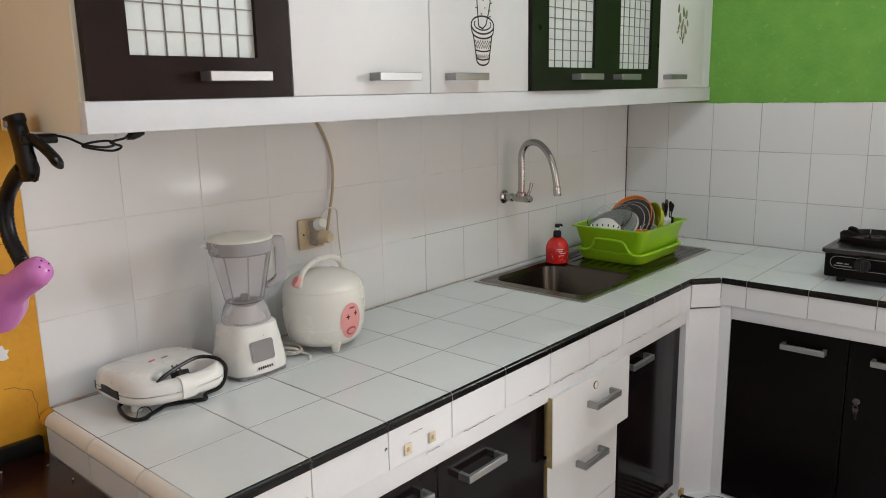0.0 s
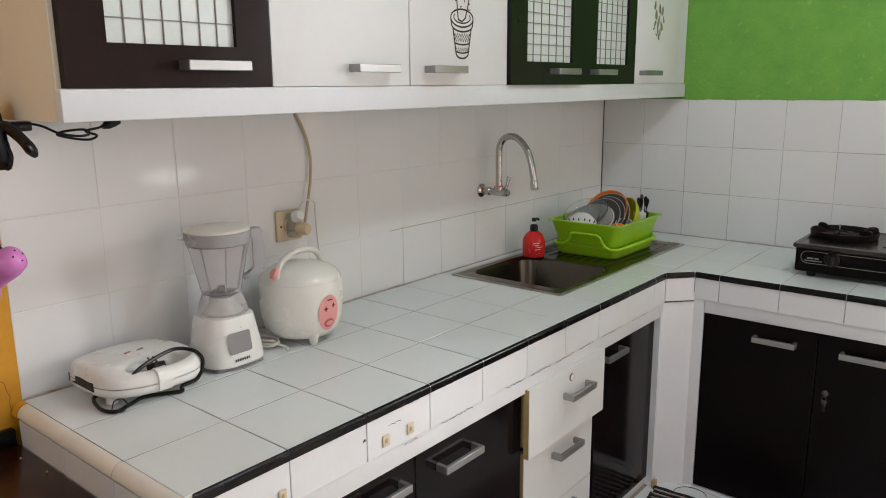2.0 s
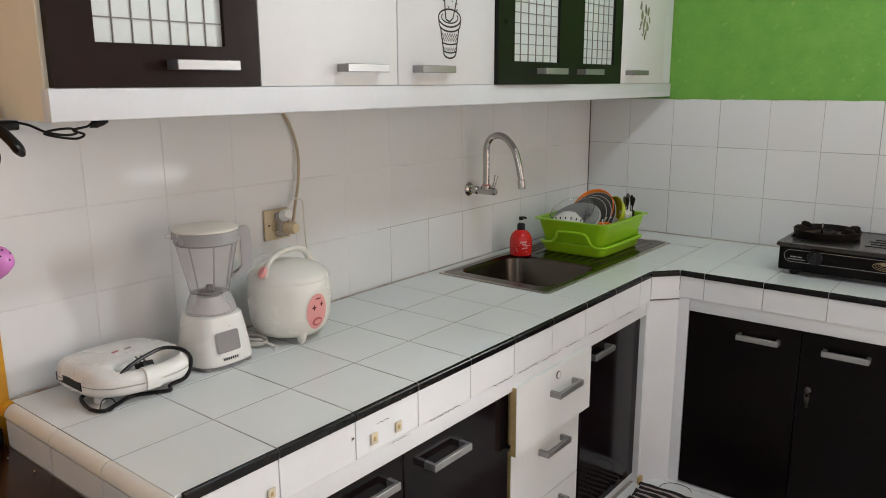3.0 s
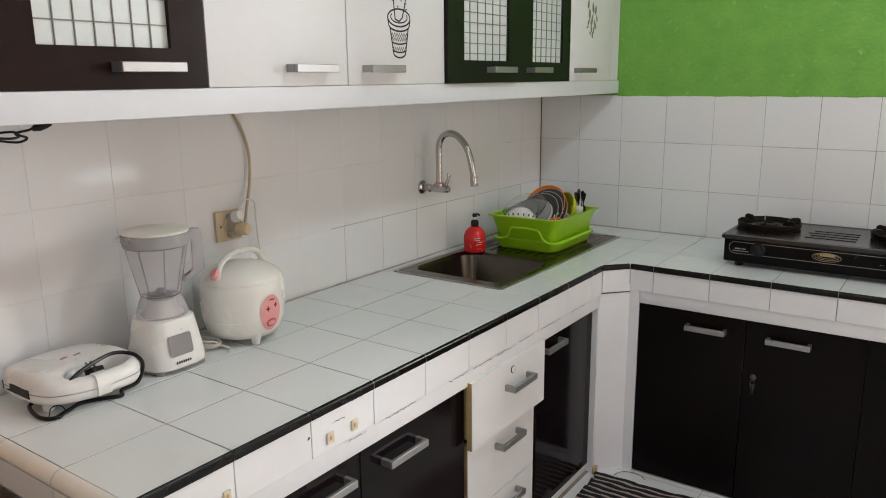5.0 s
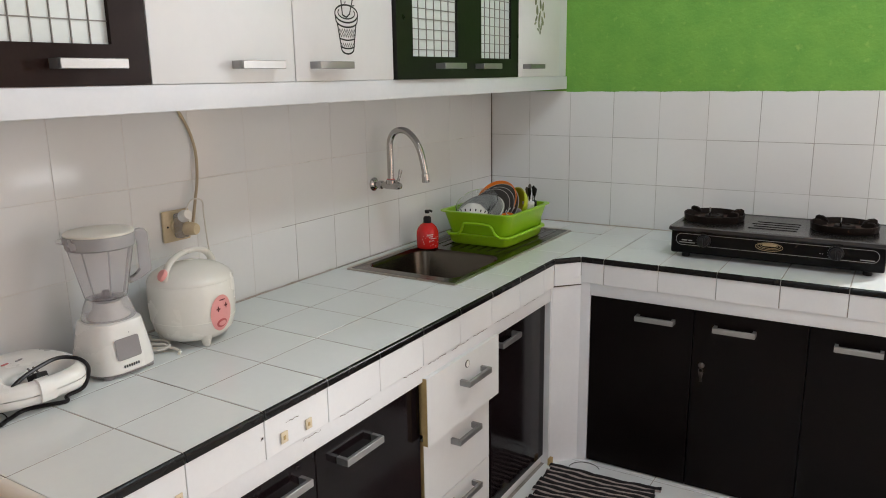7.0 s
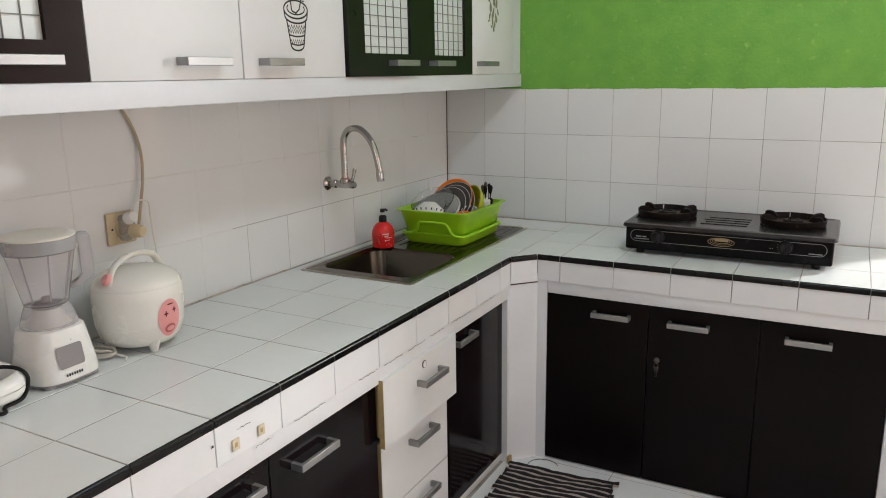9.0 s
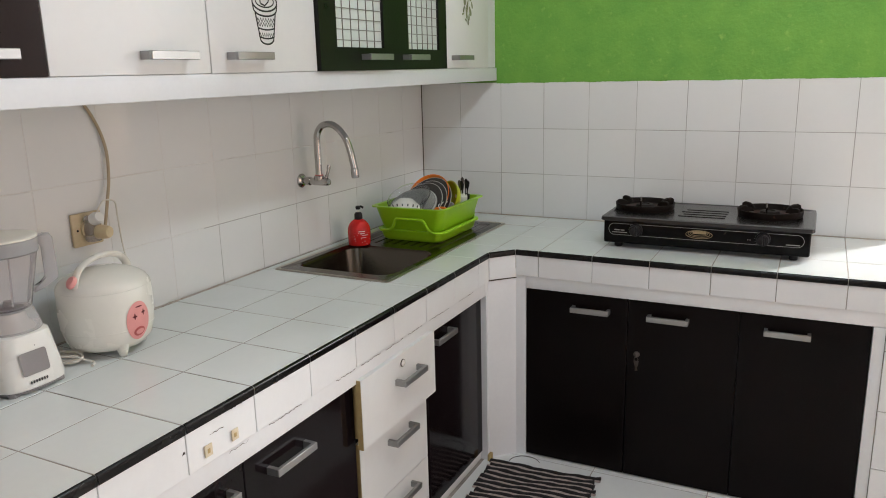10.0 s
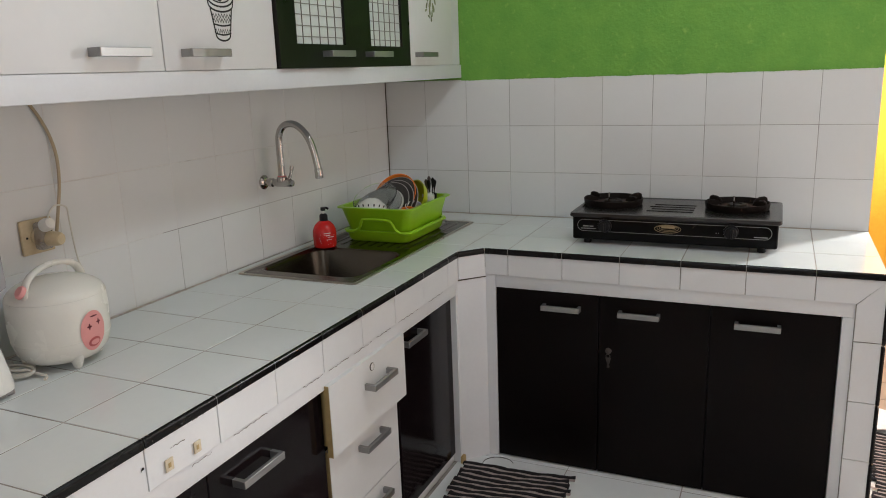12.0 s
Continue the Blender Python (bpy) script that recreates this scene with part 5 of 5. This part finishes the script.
# ---- socket, plugs and cables on the back wall ----
so = thing("wall_socket", pose(-1.873, -0.0005, 1.115), "aged beige double wall socket", "wall socket")
part("plate", box(-0.064, 0.026, -0.010, 0.0, -0.044, 0.044, 0.004), M["socket"], so)
part("socket_well", moved(lathe([(0.021, 0), (0.021, 0.006), (0.018, 0.008), (0.017, 0.003), (0.0, 0.003)], 24), pose(-0.020, -0.0095, 0, 90, 0, 0)), M["socket"], so)
part("screw", moved(lathe([(0.003, 0), (0.0025, 0.0015), (0.0, 0.0016)], 12), pose(-0.050, -0.010, 0.0, 90, 0, 0)), M["black_plastic"], so)
ad = thing("plug_adapter", pose(-1.876, -0.011, 1.118), "white plug adapter in the socket with two plugs", "plug adapter")
part("adapter_body", box(-0.032, 0.006, -0.030, 0.0, -0.036, 0.034, 0.009, 3), M["smoke"], ad, "milky translucent adapter body")
part("beige_plug", moved(lathe([(0.019, 0), (0.019, 0.012), (0.0165, 0.030), (0.014, 0.034), (0.0, 0.035)], 24), pose(-0.007, -0.028, -0.010, 90, 0, 12)), M["socket"], ad, "round beige plug")
part("white_plug", moved(lathe([(0.016, 0), (0.017, 0.012), (0.013, 0.026), (0.0, 0.028)], 20), pose(-0.016, -0.026, 0.024, 70, 0, 0)), M["white_plastic"], ad, "small white plug")
cb = mesh_object("power_cable", tube(smooth_path([(-1.858, -0.005, 1.4425), (-1.835, -0.007, 1.405), (-1.815, -0.010, 1.355), (-1.806, -0.012, 1.300), (-1.815, -0.018, 1.235), (-1.836, -0.028, 1.180), (-1.858, -0.042, 1.140), (-1.872, -0.050, 1.112)], 8), 0.0042, 8), M["cable_beige"])
tagged(cb, "thick beige cable hanging from the wall cabinet to a plug", "cable")
cb = mesh_object("power_cable", tube(smooth_path([(-1.892, -0.050, 1.150), (-1.892, -0.060, 1.172), (-1.872, -0.060, 1.190), (-1.832, -0.050, 1.180), (-1.812, -0.030, 1.140), (-1.802, -0.022, 1.08), (-1.79, -0.014, 1.03), (-1.775, -0.010, 0.98), (-1.80, -0.010, 0.90), (-1.84, -0.012, 0.86)], 7), 0.0022, 8), M["cable_white"])
tagged(cb, "thin white cable of the rice cooker along the wall", "cable")
rk = random.Random(21)
coil = [(-2.045, -0.050, TOP + 0.006), (-2.062, -0.075, TOP + 0.008)]
for i in range(30):
    a = 0.9 + i / 29 * 2.6 * 2 * math.pi
    k = 1.0 + 0.18 * math.sin(a * 0.63) + rk.uniform(-0.05, 0.05)
    coil.append((-2.098 + 0.020 * k * math.cos(a) - 0.006 * math.sin(a), -0.128 + 0.048 * k * math.sin(a), TOP + 0.0055 + 0.016 * i / 29 + 0.002 * math.sin(a * 1.7)))
coil += [(-2.085, -0.175, TOP + 0.012), (-2.075, -0.205, TOP + 0.0045), (-2.092, -0.222, TOP + 0.0045)]
cb = mesh_object("power_cable", tube(smooth_path(coil, 3), 0.0034, 7), M["cable_white"])
tagged(cb, "coiled off-white cable lying between blender and cooker", "cable")

# ---- clip lamp ----
cl = thing("clip_lamp", pose(-2.713, -0.202, 1.447), "pink clip-on lamp with a black gooseneck on the cabinet corner", "clip lamp")
arm = [(0.008, 0.012, 0.034), (0.010, 0.010, 0.020), (0.014, 0.006, -0.010), (0.017, 0.002, -0.055), (0.018, 0.000, -0.088)]
part("clamp_arm", tube(smooth_path(arm, 5), [0.026] + [0.033] * 5 + [0.029] * 8 + [0.031] * 5 + [0.025] * 2, 12, flat=0.50, up=(1, 0, 0)), M["black_plastic"], cl, "black clamp arm")
jaw = [(0.018, -0.006, -0.004), (0.032, -0.024, -0.018), (0.044, -0.046, -0.040), (0.050, -0.062, -0.060)]
part("clamp_jaw", tube(smooth_path(jaw, 5), [0.020] * 3 + [0.025] * 8 + [0.026] * 3 + [0.022, 0.015], 12, flat=0.4, up=(0.4, 0.2, 0.9)), M["black_plastic"], cl, "black clamp jaw")
part("pivot", moved(lathe([(0.006, 0), (0.006, 0.004), (0.0, 0.005)], 14), pose(-0.012, -0.008, 0.018, 0, -90, 0)), M["grey_plastic"], cl)
part("clamp_pad", box(0.004, 0.068, -0.026, 0.018, -0.020, -0.0025, 0.004), M["black_plastic"], cl)
part("spring", tube(smooth_path([(0.015, -0.02, -0.03), (0.02, -0.04, -0.06), (0.016, -0.03, -0.085), (0.012, 0.0, -0.075)], 6), 0.003, 8), M["black_plastic"], cl)
gn = smooth_path([(0.012, 0.012, -0.065), (0.006, 0.040, -0.085), (0.0, 0.075, -0.120), (-0.004, 0.085, -0.160), (-0.004, 0.078, -0.200), (0.0, 0.055, -0.235), (0.002, 0.040, -0.255)], 8)
part("gooseneck", tube(gn, [0.0140 + 0.0012 * (i % 2) for i in range(len(gn))], 12), M["black_plastic"], cl, "ribbed black gooseneck")
part("neck_joint", moved(lathe([(0.022, 0), (0.024, 0.006), (0.018, 0.020), (0.012, 0.026)], 20), pose(0.002, 0.034, -0.268, 0, 0, 0)), M["black_plastic"], cl)
q = Vector((-0.30, 0.75, -0.48)).normalized().to_track_quat("Z", "Y").to_matrix().to_4x4()
HEAD_M = Matrix.Translation((-0.010, 0.006, -0.272)) @ q
head = moved(lathe([(0.0, -0.060), (0.014, -0.058), (0.026, -0.046), (0.0295, -0.028), (0.0295, 0.030), (0.034, 0.048), (0.052, 0.080), (0.060, 0.112), (0.058, 0.112), (0.050, 0.080), (0.032, 0.050), (0.0, 0.045)], 32), HEAD_M)
part("shade", head, M["pink_lamp"], cl, "glossy pink lamp shade")
for i in range(4):
    part("vent_hole", moved(lathe([(0.0018, 0), (0.0018, 0.002), (0.0, 0.0021)], 8), HEAD_M @ pose(0.011 * math.cos(i * 1.5), 0.011 * math.sin(i * 1.5), -0.0592)), M["black_plastic"], cl)

bm = tube(smooth_path([(-2.625, -0.13, 1.439), (-2.595, -0.14, 1.432), (-2.565, -0.15, 1.416), (-2.53, -0.155, 1.409), (-2.505, -0.15, 1.412), (-2.515, -0.15, 1.421), (-2.55, -0.15, 1.420), (-2.57, -0.15, 1.414),
                       (-2.54, -0.145, 1.405), (-2.505, -0.145, 1.400), (-2.49, -0.15, 1.408), (-2.515, -0.155, 1.418), (-2.49, -0.16, 1.424), (-2.478, -0.16, 1.428)], 6), 0.0026, 7)
lc = new("lamp_cord")
lc.matrix_world = pose(0, 0, 0)
tagged(lc, "bundled black lamp cord with plug hanging under the cabinet", "cord")
part("cord", bm, M["black_plastic"], lc)
part("plug", tube(smooth_path([(-2.482, -0.16, 1.425), (-2.466, -0.16, 1.431), (-2.446, -0.16, 1.437)], 4), [0.005, 0.006, 0.008, 0.010, 0.010, 0.010, 0.010, 0.009, 0.008], 10), M["black_plastic"], lc)

# ---- brown table beside the counter ----
tb = thing("side_table", pose(-3.0, -0.30, 0), "red-brown lacquered wooden table against the yellow wall", "table")
part("tabletop", box(-0.45, 0.326, -0.30, 0.275, 0.722, 0.752, 0.004), M["table_top"], tb, "glossy red-brown top")
part("back_rail", box(-0.45, 0.326, 0.2755, 0.296, 0.722, 0.786, 0.003), M["black_wood"], tb, "dark upright strip along the table's back edge")
for x in (-0.42, 0.30):
    for y in (-0.27, 0.25):
        part("leg", box(x - 0.025, x + 0.025, y - 0.025, y + 0.025, 0.0, 0.7215, 0.003), M["dark_wood"], tb)
part("apron", box(-0.39, 0.27, -0.275, -0.255, 0.62, 0.7215), M["dark_wood"], tb)
part("apron", box(0.29, 0.31, -0.24, 0.22, 0.62, 0.7215), M["dark_wood"], tb)
rcr = random.Random(3)
for x, y in ((-2.700, -0.105), (-2.775, -0.06), (-2.69, -0.205)):
    bm = bmesh.new()
    bmesh.ops.create_icosphere(bm, subdivisions=1, radius=0.0024)
    for v in bm.verts:
        v.co *= rcr.uniform(0.6, 1.3)
    o = mesh_object("crumb", bm, M["crumb"])
    o.matrix_world = pose(x, y, 0.7538)
    tagged(o, "small pale crumb on the brown table", "crumb", "crumbs on the table")

# ---- rag rug ----
def rag_rug(name, m, w, n, pitch, label, light_first=False, seed=1):
    """A woven rug of soft stripes; local x across the stripes, y along them."""
    rg = thing(name, m, label, "rug")
    rr = random.Random(seed)
    ph = rr.uniform(0, 6)
    for i in range(n):
        x = i * pitch
        light = (i % 2 == 0) == light_first
        pts = []
        k = 22
        e0, e1 = rr.uniform(-0.012, 0.012), rr.uniform(-0.012, 0.012)
        for j in range(k + 1):
            y = -w / 2 - e0 + (w + e0 + e1) * j / k
            pts.append((x + 0.005 * math.sin(y * 17 + i * 0.25 + ph) + rr.uniform(-1, 1) * 0.0014, y, 0.0065 + 0.0015 * math.sin(y * 60 + i)))
        rad = [pitch * (0.46 if light else 0.74) * rr.uniform(0.86, 1.12) for _ in pts]
        if not light:
            rad[0] *= rr.uniform(1.2, 1.6)
            rad[-1] *= rr.uniform(1.2, 1.6)
        part("stripe", tube(pts, rad, 8, flat=0.42), M["rug_light"] if light else M["rug_dark"], rg)
    return rg


rag_rug("rag_rug", pose(-0.728, -0.870, 0.0005, 0, 0, 184), 0.415, 40, 0.0152, "black and pale striped rag rug on the tiled floor")
rag_rug("rag_rug", pose(0.02, -2.30, 0.0005, 0, 0, 176), 0.40, 44, 0.0125, "black and white striped rag rug in the passage", seed=4)
bm = bmesh.new()
bmesh.ops.create_grid(bm, x_segments=14, y_segments=10, size=0.5)
for v in bm.verts:
    v.co = Vector((v.co.x * 0.20, v.co.y * 0.30, 0.010 + 0.016 * (noise.noise(Vector((v.co.x * 5, v.co.y * 7, 1))) + 0.5)))
bmesh.ops.solidify(bm, geom=bm.faces[:], thickness=0.004)
o = mesh_object("floor_cloth", bm, M["cloth"])
o.matrix_world = pose(0.16, -2.22, 0.008, 0, 0, 10)
tagged(o, "crumpled white cloth on the passage floor", "cloth")

# thin ring of wire on the floor by the rug
o = mesh_object("wire_loop", tube([(-0.70 + 0.055 * math.cos(radians(a)), -0.78 + 0.06 * math.sin(radians(a)), 0.002) for a in range(-60, 150, 15)], 0.0012, 6), M["black_plastic"])
tagged(o, "thin dark wire curled on the floor tiles", "wire")

# ---- ceiling lamp ----
cp = thing("ceiling_lamp", pose(BULB[0], BULB[1], CEIL), "bare white bulb in a ceiling holder", "ceiling lamp")
part("holder", lathe([(0.05, 0.0), (0.05, -0.02), (0.022, -0.03), (0.020, -0.07)], 24), M["white_plastic"], cp)
part("bulb", lathe([(0.014, -0.07), (0.018, -0.085), (0.030, -0.10), (0.034, -0.118), (0.030, -0.128), (0.0, -0.132)], 24), M["lamp_glow"], cp, "glowing white bulb")

# ---- cracks in the yellow wall and sealant along the worktop ----
bm = bmesh.new()
for pts in ([(-2.668, 0.812), (-2.671, 0.835), (-2.669, 0.852), (-2.674, 0.868), (-2.676, 0.884), (-2.684, 0.892), (-2.697, 0.897), (-2.712, 0.905), (-2.73, 0.906)], [(-2.655, 1.215), (-2.668, 1.217), (-2.682, 1.214), (-2.70, 1.216)]):
    tube([(x + 0.0012 * noise.noise(Vector((i * 0.7, x * 9, 0))), -0.0021, z) for i, (x, _, z) in enumerate(smooth_path([(x, 0, z) for x, z in pts], 4))], 0.0006, 5, bm)
structure("wall_crack", bm, M["soot"], "thin cracks in the yellow plaster")
bm = prism([(-2.733, 0.972), (-2.722, 0.969), (-2.712, 0.972), (-2.715, 0.981), (-2.710, 0.990), (-2.718, 0.992), (-2.722, 1.003), (-2.730, 0.998), (-2.735, 0.986)], 0.0, 0.0008)
structure("peeled_patch", moved(bm, pose(0, -0.0022, 0, 90, 0, 0)), M["white_paint"], "small patch of bare plaster where yellow paint peeled")
M["sealant"] = mat("stained_sealant", (0.66, 0.62, 0.57), 0.6, dark=(0.34, 0.27, 0.20), scale=6, spots=0.5, spot_color=(0.28, 0.13, 0.07), bump=0.5, bump_scale=90)
bm = tube([(-2.64 + i * 0.02, -0.006, TOP + 0.001) for i in range(72)], [0.0022 + 0.0034 * abs(noise.noise(Vector((i * 0.31, 0, 0)))) for i in range(72)], 6)
structure("joint_trim", bm, M["sealant"], "stained sealant between worktop and back wall")
structure("joint_bed", box(-1.47, -0.004, 0.00075, 0.0012, TOP, 1.0335), M["grout_mix"], "darker joints of the lowest tile course behind the sink")
bm = tube([(-0.005, -0.02 - i * 0.02, TOP + 0.001) for i in range(99)], 0.0024, 6)
structure("joint_trim_east", bm, M["sealant"], "stained sealant between worktop and stove wall")
bm = tube([(-0.002, -0.002, TOP + i * 0.03) for i in range(21)], 0.0022, 6)
structure("joint_corner", bm, M["soot"], "dark joint in the corner of the tiled walls")


# ragged lower edge of the green paint over the top course of tiles
rp = random.Random(9)
bm = bmesh.new()
n_ = 240
lo_, hi_ = [], []
for i in range(n_ + 1):
    y = -0.385 + (END + 0.387) * i / n_
    d_ = 0.0015 + 0.0045 * max(0.0, noise.noise(Vector((y * 14, 0.3, 0)))) + rp.uniform(0, 0.0014)
    lo_.append([bm.verts.new((x, y, ROW[3] - d_)) for x in (0.0006, -0.0014)])
    hi_.append([bm.verts.new((x, y, ROW[3] + 0.006)) for x in (-0.0014, 0.0006)])
for i in range(n_):
    for p, q in ((lo_[i], lo_[i + 1]), ([lo_[i][1], hi_[i][0]], [lo_[i + 1][1], hi_[i + 1][0]]), (hi_[i], hi_[i + 1])):
        bm.faces.new((p[0], q[0], q[1], p[1]))
structure("paint_edge_trim", bm, M["green_paint"], "ragged lower edge of the green wall paint")


# ---- tiles of walls and floor ----
for r in range(3):
    z0, z1 = ROW[r], ROW[r + 1]
    for k in range(13):
        x1, x0 = [-j * PITCH + (0.013 if 1 <= j <= 8 else 0.006 if j == 9 else 0.0) for j in (k, k + 1)]
        if k == 12:
            x0 = LEFT
        lay("wall_tile", pose((x0 + x1) / 2, 0, (z0 + z1) / 2, 90, 0, 0), x1 - x0, z1 - z0, M["tile"], wall_north, gap=0.0018)
    for k in range(10):
        y1, y0 = -k * PITCH, max(-(k + 1) * PITCH, END)
        lay("wall_tile", pose(0, (y0 + y1) / 2, (z0 + z1) / 2, 90, 0, -90), y1 - y0, z1 - z0, M["tile"], wall_east, gap=0.0019)
for i in range(12):
    x1 = -0.235 - 0.412 * (i - 1)
    for j in range(10):
        y1 = -0.21 - 0.4135 * (j - 1)
        if x1 - 0.412 > -4.8 and x1 < 0.3 and y1 - 0.41 > -4.2 and not (y1 > -0.5 and x1 > -2.5):
            lay("floor_tile", pose(x1 - 0.206, y1 - 0.2068, 0), 0.412, 0.4135, M["tile_floor"], floor_ob, gap=0.003)
for i in range(5):
    for j in range(4):
        x0, y1 = 0.20 + i * 0.205, -2.03 - j * 0.205
        lay("floor_tile", pose(x0 + 0.1025, y1 - 0.1025, 0.004), 0.205, 0.205, M["tile_brown"], floor_ob, gap=0.004)
